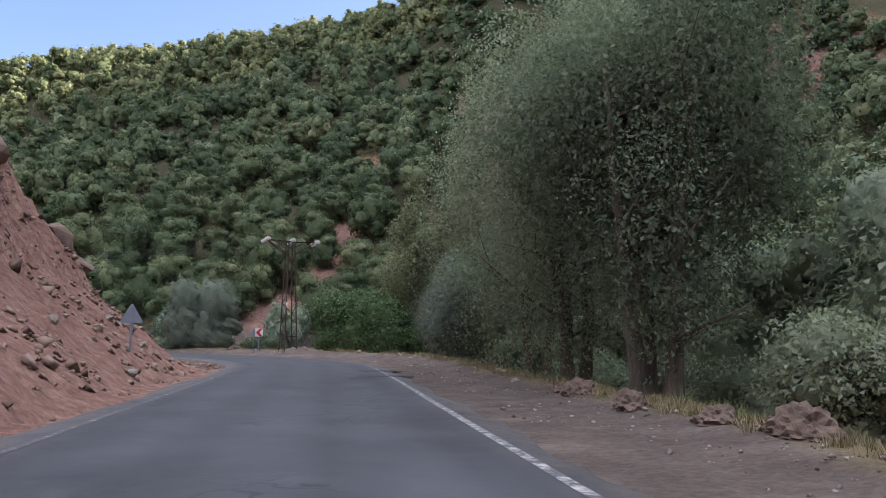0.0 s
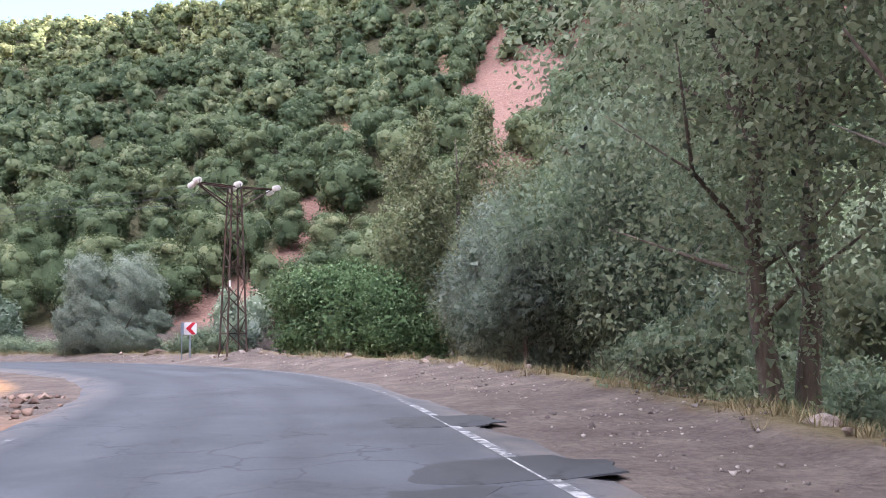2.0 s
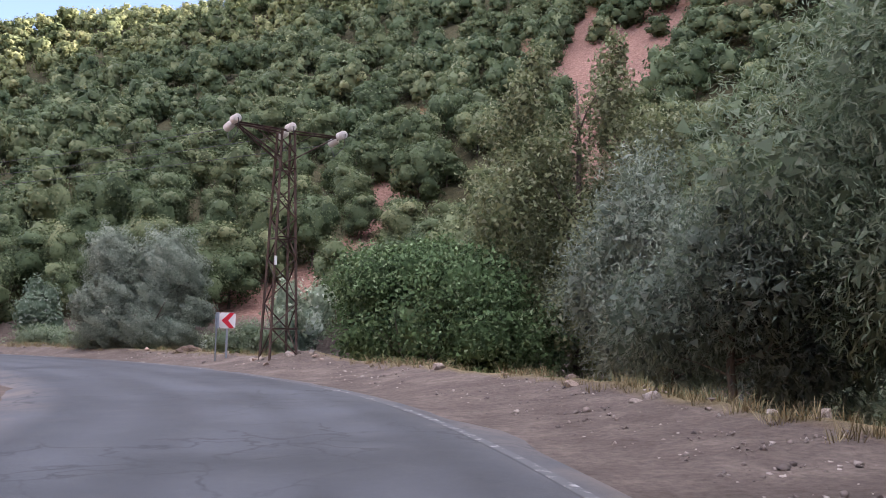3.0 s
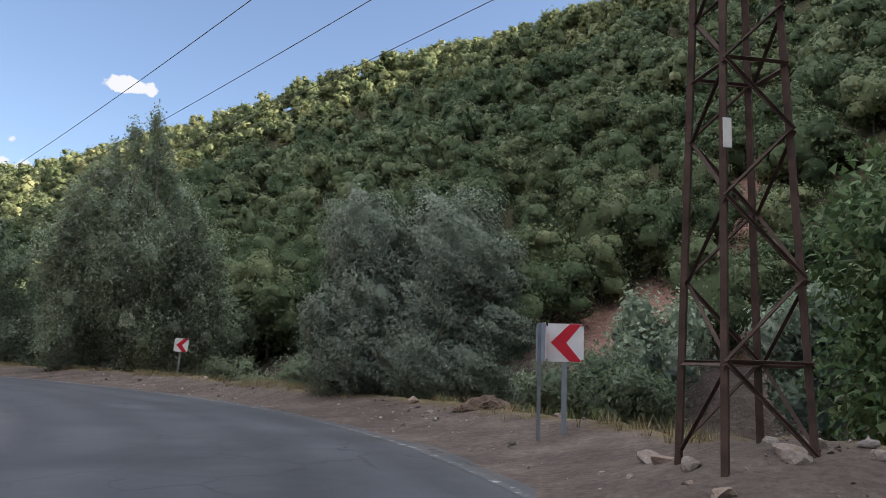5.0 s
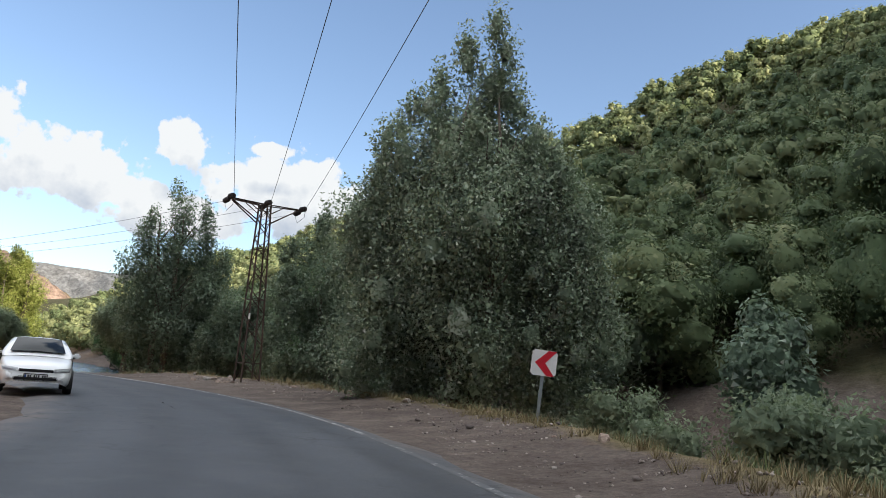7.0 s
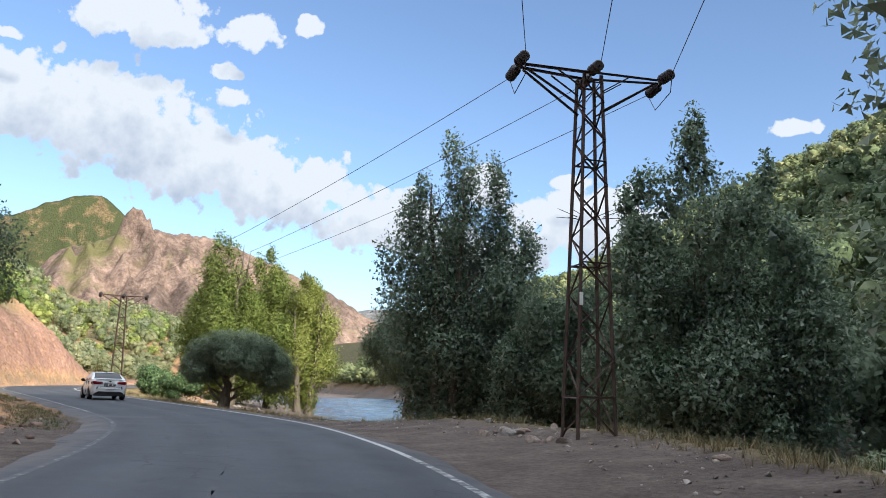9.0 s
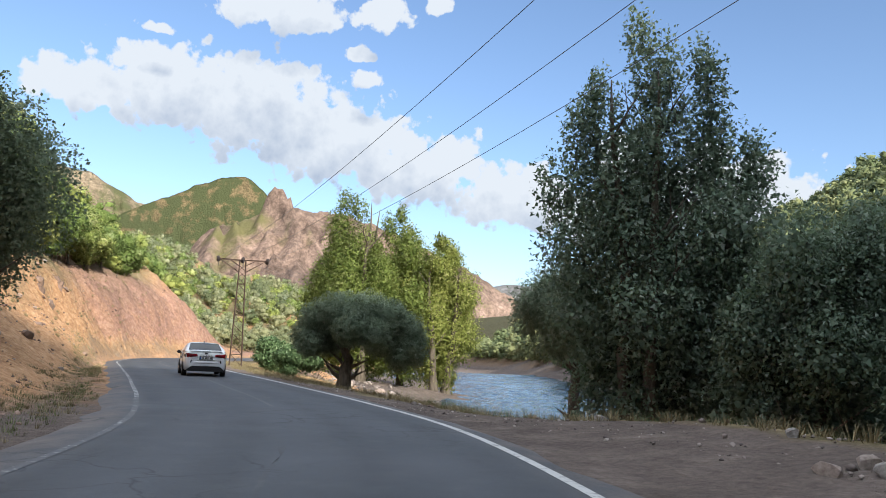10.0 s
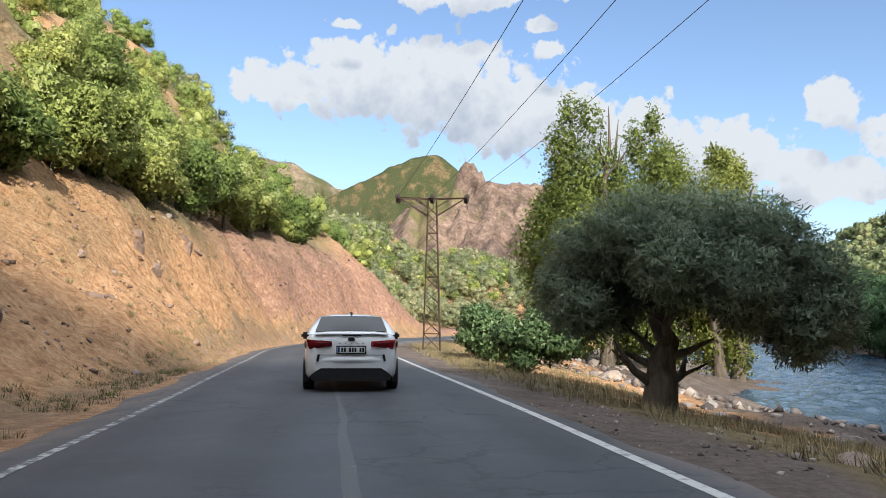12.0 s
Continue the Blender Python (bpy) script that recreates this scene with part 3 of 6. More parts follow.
for a, b, m_ in ((arc_of(9, -45), arc_of(2.6, 31), M_PAINT_OLD), (arc_of(2.6, 31), arc_of(-26, 67), M_PAINT_FADED), (arc_of(-26, 67), arc_of(-45, 72.3), M_PAINT_OLD), (arc_of(-45, 72.3), arc_of(-150, 74), M_PAINT)):
    me = ribbon("road_edge_line", [2.72, 2.85], lambda o: crown(o) + 0.005, m_, a, b)
    tagged(mesh_part("road_edge_line", me, m_, None), "worn white edge line on the river side", "road marking", kind="structure")
for a, b, m_ in ((arc_of(7, -20), arc_of(3, 28), M_PAINT_FADED), (arc_of(-40, 71.5), arc_of(-62, 72), M_PAINT_FADED), (arc_of(-62, 72), arc_of(-115, 64), M_PAINT_OLD)):
    me = ribbon("road_edge_line", [-2.84, -2.73], lambda o: crown(o) + 0.005, m_, a, b)
    tagged(mesh_part("road_edge_line", me, m_, None), "faded white edge line on the hill side", "road marking", kind="structure")


me = ribbon("road_seam", [-0.4, -0.33], lambda o: crown(o) + 0.004, M_SEAM, arc_of(-30, 68.5), arc_of(-52, 72.8), wobble=0.1, seed=57)
tagged(mesh_part("road_seam", me, M_SEAM, None), "ragged tarred seam along the lane", "road seam", kind="structure")
me = ribbon("road_seam", [0.02, 0.1], lambda o: crown(o) + 0.004, M_PAINT_GONE, arc_of(-60, 72.5), arc_of(-110, 64.2), wobble=0.05, seed=58)
tagged(mesh_part("road_seam", me, M_PAINT_GONE, None), "almost vanished centre line", "road marking", kind="structure")


def patch(cx, cy, length, width, turn, seed):
    """A tarred repair: a thin slab with ragged edges."""
    rnd = random.Random(seed)
    bm = bmesh.new()
    ring = []
    for k in range(28):
        a = 2 * math.pi * k / 28
        c, s = math.cos(a), math.sin(a)
        q = (abs(c) ** 3 + abs(s) ** 3) ** (-1 / 3)
        r = q * rnd.uniform(0.8, 1.06)
        ring.append((c * r * length / 2, s * r * width / 2))
    top = [bm.verts.new((x * 0.985, y * 0.985, 0.006)) for x, y in ring]
    low = [bm.verts.new((x, y, -0.01)) for x, y in ring]
    bm.faces.new(top)
    for k in range(28):
        bm.faces.new((low[k], low[(k + 1) % 28], top[(k + 1) % 28], top[k]))
    ob = part("asphalt_patch", bm, M_PATCH, None)
    ob.matrix_world = pose(cx, cy, 0.019, 0, 0, turn)
    tagged(ob, "dark tar repair patch in the worn road", "road patch", "road patches", kind="structure")


patch(3.9, 22.3, 4.2, 1.7, 33, 1)
patch(5.8, 24.4, 2.0, 1.4, 12, 2)
patch(5.6, 28.5, 1.7, 1.6, 5, 3)
patch(4.6, 10.5, 1.1, 0.7, 20, 4)
patch(4.3, 5.5, 1.2, 0.5, 0, 5)


def build_river():
    """The water's surface, with its ripples."""
    fine = spline(CENTRE, 0.4)
    tan = np.gradient(fine, axis=0)
    tan /= np.linalg.norm(tan, axis=1, keepdims=True)
    right = np.stack([tan[:, 1], -tan[:, 0]], 1)
    near = (fine[:, 0] < -45) & (fine[:, 0] > -150)
    for part_, sel, offs in (("near", near, np.arange(8, 62, 0.42)), ("down", fine[:, 0] >= -45.4, np.linspace(8, 62, 24)), ("up", fine[:, 0] <= -149.6, np.linspace(8, 62, 24))):
        p = fine[sel][:, None] + right[sel][:, None] * offs[None, :, None]
        x, y = p[..., 0], p[..., 1]
        z = WATER + 0.10 * fbm(x * 0.7, y * 1.1, 3, 48) + 0.04 * fbm(x * 1.9, y * 2.6, 2, 49)
        n, m = x.shape
        i = (np.arange(n - 1)[:, None] * m + np.arange(m - 1)).ravel()
        me = mesh_arrays("river", np.stack([x.ravel(), y.ravel(), z.ravel()], 1), np.stack([i, i + 1, i + m + 1, i + m], 1), smooth=True)
        tagged(mesh_part("river", me, M_WATER, None), "shallow rippling river below the road", "river", kind="structure")


build_river()


# ---- far mountains ----
def mountain(name, cx, cy, half_w, half_d, top, material, label, shape, rugged=1.0, crag=0.0, n=230):
    """A range whose skyline is shape(u) for u from -1 to 1 across, with worn flanks; it faces the valley."""
    az = math.atan2(cy - 70, cx + 45)
    ax = Vector((math.cos(az), math.sin(az)))
    side = Vector((-ax.y, ax.x))
    u, v = np.meshgrid(np.linspace(-1, 1, n), np.linspace(-1, 1, n // 2))
    sky_ = shape(u) * np.interp(np.abs(v), [0, 0.1, 0.35, 1], [1, 0.9, 0.58, 0])
    bend = fbm(u * 3, v * 3, 3, 60) * 0.5
    gully = np.minimum(0.0, -np.abs(fbm(u * 9 + bend, v * 2.6 + bend, 5, 61)) * 0.8 * rugged + 0.04 + fbm(u * 20, v * 12, 4, 62) * 0.06)
    z = top * (sky_ + gully * step(0.0, 0.22, np.abs(v)) * (1 - np.abs(v)) * 0.75 + crag * np.exp(-((u / 0.03) ** 2) - (v / 0.04) ** 2) + crag * 0.5 * np.exp(-(((u - 0.03) / 0.05) ** 2) - (v / 0.06) ** 2)) - 6
    x = cx + side.x * u * half_w + ax.x * v * half_d
    y = cy + side.y * u * half_w + ax.y * v * half_d
    i = (np.arange(n // 2 - 1)[:, None] * n + np.arange(n - 1)).ravel()
    me = mesh_arrays(name, np.stack([x.ravel(), y.ravel(), z.ravel()], 1), np.stack([i, i + 1, i + n + 1, i + n], 1))
    tagged(mesh_part(name, me, material, None), label, "mountain", kind="structure")


M_PEAK = mountain_material("peak_rock", (0.115, 0.085, 0.07), (0.25, 0.178, 0.14), 0.014, (0.13, 0.12, 0.055), 0.56)
M_GREENHILL = mountain_material("green_hill", (0.16, 0.125, 0.07), (0.24, 0.18, 0.10), 0.09, (0.085, 0.098, 0.045), 0.40)
M_DRYHILL = mountain_material("dry_hill", (0.15, 0.12, 0.08), (0.27, 0.215, 0.15), 0.02, (0.09, 0.095, 0.045))
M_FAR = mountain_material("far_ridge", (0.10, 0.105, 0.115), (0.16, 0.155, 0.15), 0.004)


def tent(u, *knots):
    ks, vs = zip(*knots)
    return np.interp(u, ks, vs)


# u runs from the valley's left (-1) to its right (+1)
def ridge_mountain(name, cx, cy, ridges, steep, material, label, wide, deep, n=240):
    """A rocky mountain grown from ridge lines: each a list of across, toward the valley, height."""
    a, f = np.meshgrid(np.linspace(-wide, wide, n), np.linspace(-deep, deep, n // 2 + 60))
    wa, wf = a + 5 * fbm(a * 0.03, f * 0.03, 3, 91), f + 5 * fbm(a * 0.03, f * 0.03, 3, 92)
    z = np.full(a.shape, -40.0)
    for line in ridges:
        for (a0, f0, z0), (a1, f1, z1) in zip(line, line[1:]):
            da, df = a1 - a0, f1 - f0
            t = np.clip(((wa - a0) * da + (wf - f0) * df) / (da * da + df * df), 0, 1)
            z = np.maximum(z, z0 + (z1 - z0) * t - steep * np.hypot(wa - a0 - t * da, wf - f0 - t * df))
    z = z + 4.0 * fbm(a * 0.05, f * 0.05, 4, 93) * step(0, 30, np.abs(f)) + 2.2 * fbm(a * 0.16, f * 0.16, 3, 94) - 6
    # the summit crag: a steep broken tooth with lesser ones beside it
    for ka, kf, kw, kh in ((0, 2, 13, 9), (-1, 0, 8, 5), (8, 6, 9, 9), (-11, 8, 9, 8), (16, 10, 9, 6), (4, 24, 11, 9), (-18, 18, 9, 7), (22, 28, 11, 8), (-8, 42, 11, 9), (10, 60, 12, 9)):
        r_ = np.hypot(a - ka, f - kf) * (1 + 0.35 * fbm(a * 0.12, f * 0.12, 3, 95))
        z = z + kh * step(kw * 1.25, kw * 0.45, r_)
    # across runs to the right of one who looks along -x
    x, y = cx + f, cy + a
    m = a.shape[1]
    i = (np.arange(a.shape[0] - 1)[:, None] * m + np.arange(m - 1)).ravel()
    me = mesh_arrays(name, np.stack([x.ravel(), y.ravel(), z.ravel()], 1), np.stack([i, i + 1, i + m + 1, i + m], 1))
    tagged(mesh_part(name, me, material, None), label, "mountain", kind="structure")


CREST = [(-60, -40, 120), (-22, -6, 128), (0, 0, 140), (28, 0, 138), (58, -10, 140), (95, 0, 128), (132, 0, 112), (180, 10, 92), (290, 20, 30)]
rnd = random.Random(77)
RIBS = [CREST]
for k in range(12):
    a0 = -54 + k * 21 + rnd.uniform(-4, 4)
    z0 = float(np.interp(a0, [c[0] for c in CREST], [c[2] for c in CREST])) - 3
    drift = rnd.uniform(-0.2, 0.3)
    RIBS.append([(a0, 0, z0), (a0 + drift * 45 + rnd.uniform(-6, 6), 45, z0 - rnd.uniform(30, 42)), (a0 + drift * 100, 100, z0 - rnd.uniform(68, 84)), (a0 + drift * 170, 170, 22)])
ridge_mountain("mountain_peak", -785, 75, RIBS,
    1.3, M_PEAK, "bare rocky mountain with a pointed summit crag", 300, 190)
mountain("mountain_green", -890, 40, 165, 75, 187, M_GREENHILL, "wooded green shoulder beside the rocky summit",
         lambda u: tent(u, (-1, 0.1), (-0.6, 0.35), (-0.3, 0.72), (-0.12, 0.93), (-0.04, 0.985), (0, 1.0), (0.15, 0.975), (0.3, 0.92), (0.5, 0.83), (0.7, 0.74), (0.88, 0.62), (1, 0.5)) + 0.008 * fbm(u * 20, u * 0, 3, 69), 0.2)
mountain("mountain_left", -900, -175, 250, 220, 190, M_DRYHILL, "dry tan mountain flank", lambda u: np.cos(u * 1.5) ** 0.7 + 0.02 * fbm(u * 12, u * 0, 3, 67))
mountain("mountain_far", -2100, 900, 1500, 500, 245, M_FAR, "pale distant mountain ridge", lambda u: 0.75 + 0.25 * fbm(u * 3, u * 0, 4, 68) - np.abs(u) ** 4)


# ---- trees ----
def with_inner(rng, v, f, lobes, count, size):
    """Adds the larger, darker overlapping leaves deep inside a crown."""
    deep = [(c, tuple(q * 0.78 for q in r)) for c, r in lobes]
    w, g_ = leaf_cloud(rng, deep, count, size, 0.8, 0.7, single=True)
    return np.concatenate([v, w]), np.concatenate([f, g_ + len(v)])


def spires(rng, *tops):
    """Lobes of several poplar stems grown together: dx, dy, height, radius."""
    out = []
    for dx, dy, h, r in tops:
        out += [((c[0] + dx, c[1] + dy, c[2]), q) for c, q in crown_lobes(rng, h, r, 0.6, "poplar")]
    return out


NORMALS = []


def swell(rng, p, n, lobes, scatter):
    """Leaf normals that follow the lobe and the whole crown, with some scatter."""
    cs = np.array([c for c, _ in lobes])
    mid = cs.mean(0) - np.array([0, 0, 0.6 * (cs[:, 2].max() - cs[:, 2].min()) * 0.5])
    out = p - mid
    out /= np.linalg.norm(out, axis=1, keepdims=True) + 1e-6
    q = n * 0.6 + out * 0.5 + rng.normal(size=n.shape) * scatter * 0.6
    return q / (np.linalg.norm(q, axis=1, keepdims=True) + 1e-6)


def clumps(rng, lobes, shrink=0.9, segs=9, rings=5):
    """The leafy masses under a crown's outer leaves: one knobbly dome for each lobe."""
    vs, fs, base = [], [], 0
    th = np.linspace(0.0, 2.3, rings + 1)[1:]
    ring = np.concatenate([np.zeros((1, 2))] + [np.stack([np.full(segs, t), (np.arange(segs) + 0.5 * (i % 2)) * 2 * math.pi / segs], 1) for i, t in enumerate(th)])
    unit = np.stack([np.sin(ring[:, 0]) * np.cos(ring[:, 1]), np.sin(ring[:, 0]) * np.sin(ring[:, 1]), np.cos(ring[:, 0])], 1)
    tri = [(0, 1 + k, 1 + (k + 1) % segs) for k in range(segs)]
    for i in range(rings - 1):
        a, b = 1 + i * segs, 1 + (i + 1) * segs
        for k in range(segs):
            tri += [(a + k, b + k, b + (k + 1) % segs), (a + k, b + (k + 1) % segs, a + (k + 1) % segs)]
    tri = np.array(tri)
    for c, r in lobes:
        turn = rng.uniform(0, 6.28)
        u = np.stack([unit[:, 0] * math.cos(turn) - unit[:, 1] * math.sin(turn), unit[:, 0] * math.sin(turn) + unit[:, 1] * math.cos(turn), unit[:, 2]], 1)
        p = np.array(c) + u * np.array(r) * (shrink * rng.uniform(0.66, 1.1, len(u)))[:, None]
        n = u / np.array(r)
        n /= np.linalg.norm(n, axis=1, keepdims=True)
        NORMALS.append(swell(rng, p, n, lobes, 0.45))
        vs.append(p)
        fs.append(tri + base)
        base += len(u)
    return np.concatenate(vs), np.concatenate(fs)


def both(a, b):
    return np.concatenate([a[0], b[0]]), np.concatenate([a[1], b[1] + len(a[0])])


def leafy(name, v, f):
    """A crown mesh with the normals gathered since the last one."""
    me = mesh_arrays(name, v, f, smooth=True)
    me.normals_split_custom_set_from_vertices(np.concatenate(NORMALS).astype(np.float32))
    NORMALS.clear()
    return me


def leaf_cloud(rng, lobes, count, size, slim=0.62, shell=0.55, droop=0.0, single=False, lit=0.6):
    """Leaves as bent blades, or small three-cornered ones, over a set of lobes (centre, radii)."""
    lobes = [(np.array(c, float), np.array(r, float)) for c, r in lobes]
    area = np.array([(r[0] * r[1] * r[2]) ** (2 / 3) for _, r in lobes])
    which = rng.choice(len(lobes), count, p=area / area.sum())
    cen, rad = np.array([c for c, _ in lobes])[which], np.array([r for _, r in lobes])[which]
    n = rng.normal(size=(count, 3))
    n /= np.linalg.norm(n, axis=1, keepdims=True)
    # twigs: the outline swells and thins in bunches
    bunch = 1 + 0.16 * np.sin(n[:, 0] * 9 + which * 1.7) * np.sin(n[:, 1] * 8 + which * 2.3) + 0.14 * np.sin(n[:, 2] * 11 + n[:, 0] * 7 + which)
    depth = 1 - shell * rng.random(count) ** 1.7
    p = cen + n * rad * (bunch * depth)[:, None]
    s = size * rng.uniform(0.6, 1.35, count)
    tip = n * 0.7 + rng.normal(size=(count, 3)) * 0.75
    tip[:, 2] -= 0.25 + droop
    if lit < 0.5:
        # leaves lie over one another along the crown's surface
        tip = tip - n * ((tip * n).sum(1, keepdims=True)) * 0.8
    tip /= np.linalg.norm(tip, axis=1, keepdims=True)
    flat = n * 0.9 + rng.normal(size=(count, 3)) * 0.38 + np.array([0, 0, 0.35])
    side = np.cross(tip, flat)
    side /= np.linalg.norm(side, axis=1, keepdims=True) + 1e-6
    up = np.cross(side, tip)
    L, W = (s[:, None] * tip), (s * slim / 2)[:, None] * side
    a, c = p - L * 0.5, p + L * 0.5
    b, d = p + W + up * (s * 0.08)[:, None], p - W + up * (s * 0.08)[:, None]
    if single:
        v = np.stack([a, p + L * 0.12 + W * 1.5, c - W * 0.5], 1).reshape(-1, 3)
        NORMALS.append(np.repeat(swell(rng, p, n, lobes, lit), 3, 0))
        return v, np.arange(count * 3).reshape(-1, 3)
    NORMALS.append(np.repeat(swell(rng, p, n, lobes, lit), 4, 0))
    v = np.stack([a, b, c, d], 1).reshape(-1, 3)
    k = np.arange(count) * 4
    f = np.concatenate([np.stack([k, k + 1, k + 2], 1), np.stack([k, k + 2, k + 3], 1)])
    return v, f


def crown_lobes(rng, h, r, base, kind):
    """Lobes of a crown: radius r, from base to h."""
    out = []
    if kind == "poplar":
        n = 17
        for i in range(n):
            u = i / (n - 1)
            w = r * (0.55 + 0.75 * math.sin(math.pi * min(1, 0.12 + 0.88 * (1 - u)) ** 0.85)) * (1.0 - 0.62 * u**1.8) * 0.88
            a, off = rng.uniform(0, 6.28), w * rng.uniform(0.25, 0.95)
            out.append(((math.cos(a) * off, math.sin(a) * off, base + (h - base) * (0.04 + 0.93 * u)), (w * 0.72, w * 0.72, max(w, (h - base) / n * 1.5) * 0.95)))
        out.append(((0, 0, h * 0.97), (r * 0.18, r * 0.18, h * 0.06)))
    else:
        n = {"round": 15, "willow": 17, "bush": 11}[kind]
        mid, half = (base + h) / 2, (h - base) / 2
        for i in range(n):
            q = rng.normal(size=3)
            q /= np.linalg.norm(q)
            u = rng.uniform(0.45, 0.78)
            lr = rng.uniform(0.3, 0.5)
            if kind == "willow" and q[2] < 0:
                q[2] *= 0.8
            out.append(((q[0] * r * u, q[1] * r * u, mid + q[2] * half * u), (r * lr, r * lr, half * lr * (1.05 if kind != "willow" else 0.85))))
        out.append(((0, 0, mid), (r * 0.62, r * 0.62, half * 0.62)))
    return out


def trunk_mesh(rng, h, r, base, girth, kind, stems=1, lean=(0, 0)):
    bm = bmesh.new()
    for s in range(stems):
        sx, sy = (0, 0) if stems == 1 else (math.cos(s * 2.4) * girth * 1.6, math.sin(s * 2.4) * girth * 1.6)
        top = h * (0.86 if kind == "poplar" else 0.62)
        pts, radii = [], []
        for i in range(8):
            u = i / 7
            pts.append((sx * (1 + u * 2) + lean[0] * u + rng.normal() * 0.05 * u * r, sy * (1 + u * 2) + lean[1] * u + rng.normal() * 0.05 * u * r, -0.35 + (top + 0.35) * u))
            radii.append(girth * (1.35 if i == 0 else 1.0) * (1 - u) ** 0.75 + 0.02)
        tube(bm, pts, radii, 9)
        limbs = 9 if kind == "poplar" else 8
        for k in range(limbs):
            u = rng.uniform(0.22, 0.85)
            j = min(6, int(u * 7))
            p0 = Vector(pts[j]).lerp(Vector(pts[j + 1]), u * 7 - j)
            a = rng.uniform(0, 6.28)
            reach = r * rng.uniform(0.4, 0.8) * {"poplar": 0.55, "willow": 0.6}.get(kind, 0.85)
            rise = reach * (1.3 if kind == "poplar" else rng.uniform(0.3, 0.9))
            r0 = girth * 0.42 * (1 - u * 0.6)
            p1 = p0 + Vector((math.cos(a) * reach * 0.5, math.sin(a) * reach * 0.5, rise * 0.4))
            p2 = p0 + Vector((math.cos(a + 0.3) * reach, math.sin(a + 0.3) * reach, rise))
            tube(bm, [p0, p1, p2], [r0, r0 * 0.6, r0 * 0.18], 6)
            p3 = p1 + Vector((math.cos(a - 0.9) * reach * 0.45, math.sin(a - 0.9) * reach * 0.45, rise * 0.4))
            tube(bm, [p1, p3], [r0 * 0.4, r0 * 0.12], 5)
    smooth_faces(bm)
    return bm


def tree(name, label, x, y, h, r, base, kind, leaves, size, material, girth=0.2, seed=0, slim=0.62, stems=1, category="tree",
         group="", lobes=None, z=None, lean=(0, 0), shell=0.55, droop=0.0, single=False, inner=0.06, lit=0.6, core=0.0):
    rng = np.random.default_rng(seed)
    ob = thing(name, label, category, group, at=(x, y, ground(x, y) if z is None else z), turn=float(rng.uniform(0, 360)) if lobes is None else 0)
    part("trunk", trunk_mesh(rng, h, r, base, girth, kind, stems, lean), M_BARK, ob)
    lobes = lobes or crown_lobes(rng, h, r, base, kind)
    v, f = leaf_cloud(rng, lobes, leaves, size, slim, shell, droop, single, lit)
    if inner:
        v, f = with_inner(rng, v, f, lobes, int(leaves * inner), size * 1.6)
    if core:
        v, f = both((v, f), clumps(rng, lobes, core, 14, 8))
    mesh_part("crown", leafy("crown", v, f), material, ob)
    return ob


# river-side trees by the first straight
A = "tall riverside trees"
tree("alder_tree", "tall dark green broadleaf tree leaning over the verge", 12.6, 17.0, 14.5, 4.6, 2.0, "round", 44000, 0.115, M_OAK, 0.24, 1, stems=3, group=A, inner=0.1, shell=0.42, lit=0.5)
tree("alder_tree", "tall dark green broadleaf tree on the river bank", 12.0, 23.5, 15.5, 4.7, 1.8, "round", 44000, 0.115, M_OAK, 0.22, 2, stems=3, group=A, inner=0.1, shell=0.42, lit=0.5)
tree("alder_tree", "tall dark green broadleaf tree between its neighbours", 13.8, 20.2, 14.0, 4.6, 1.8, "round", 44000, 0.115, M_OAK, 0.2, 33, stems=2, group=A, inner=0.1, shell=0.42, lit=0.5)
tree("alder_tree", "tall dark green broadleaf tree by the gravel verge", 12.3, 31.0, 15.0, 5.2, 0.8, "round", 44000, 0.115, M_OAK, 0.22, 3, stems=2, group=A, inner=0.1, shell=0.42, lit=0.5)
tree("willow_tree", "silvery willow with a leaning trunk", 13.0, 42.5, 11.5, 4.4, 0.8, "willow", 60000, 0.2, M_DARKWILLOW, 0.28, 4, slim=0.2, group="silver willows", droop=0.3, lean=(1.5, 1.0), single=True)
tree("willow_tree", "silvery grey willow above the bank", 10.8, 50.5, 9.6, 3.2, 0.3, "willow", 42000, 0.2, M_WILLOW, 0.22, 5, slim=0.2, group="silver willows", droop=0.3, single=True)
tree("willow_shrub", "dense grey-green willow shrub at the road bend", 10.2, 44.0, 5.6, 2.6, 0.0, "bush", 32000, 0.17, M_WILLOW, 0.1, 6, slim=0.2, category="shrub", droop=0.2, single=True)
tree("poplar_tree", "tall pale green poplar behind the willows", 9.8, 58.8, 17.0, 3.8, 1.0, "poplar", 56000, 0.2, M_PALE, 0.22, 7, single=True,
     lobes=spires(np.random.default_rng(7), (-1.7, 0, 15.6, 2.5), (1.8, 0.4, 16.4, 2.6), (3.6, -0.4, 12.8, 2.0)))
tree("mulberry_bush", "large round dark green bush beside the pylon", 4.0, 58.6, 7.4, 4.6, 0.0, "round", 60000, 0.17, M_MULBERRY_AND_SHADE, 0.16, 8, category="bush", stems=3, core=0.62, single=True, shell=0.3, lit=0.5)
# the bend


def facing(right, x, y, lobes):
    """Lobes given as across, away, height, half width, half depth, half height, turned to an across direction."""
    low = ground(x, y)
    c, s_ = right
    return [((a * c - b * s_, a * s_ + b * c, h - low), (w, d, t)) for a, b, h, w, d, t in lobes]


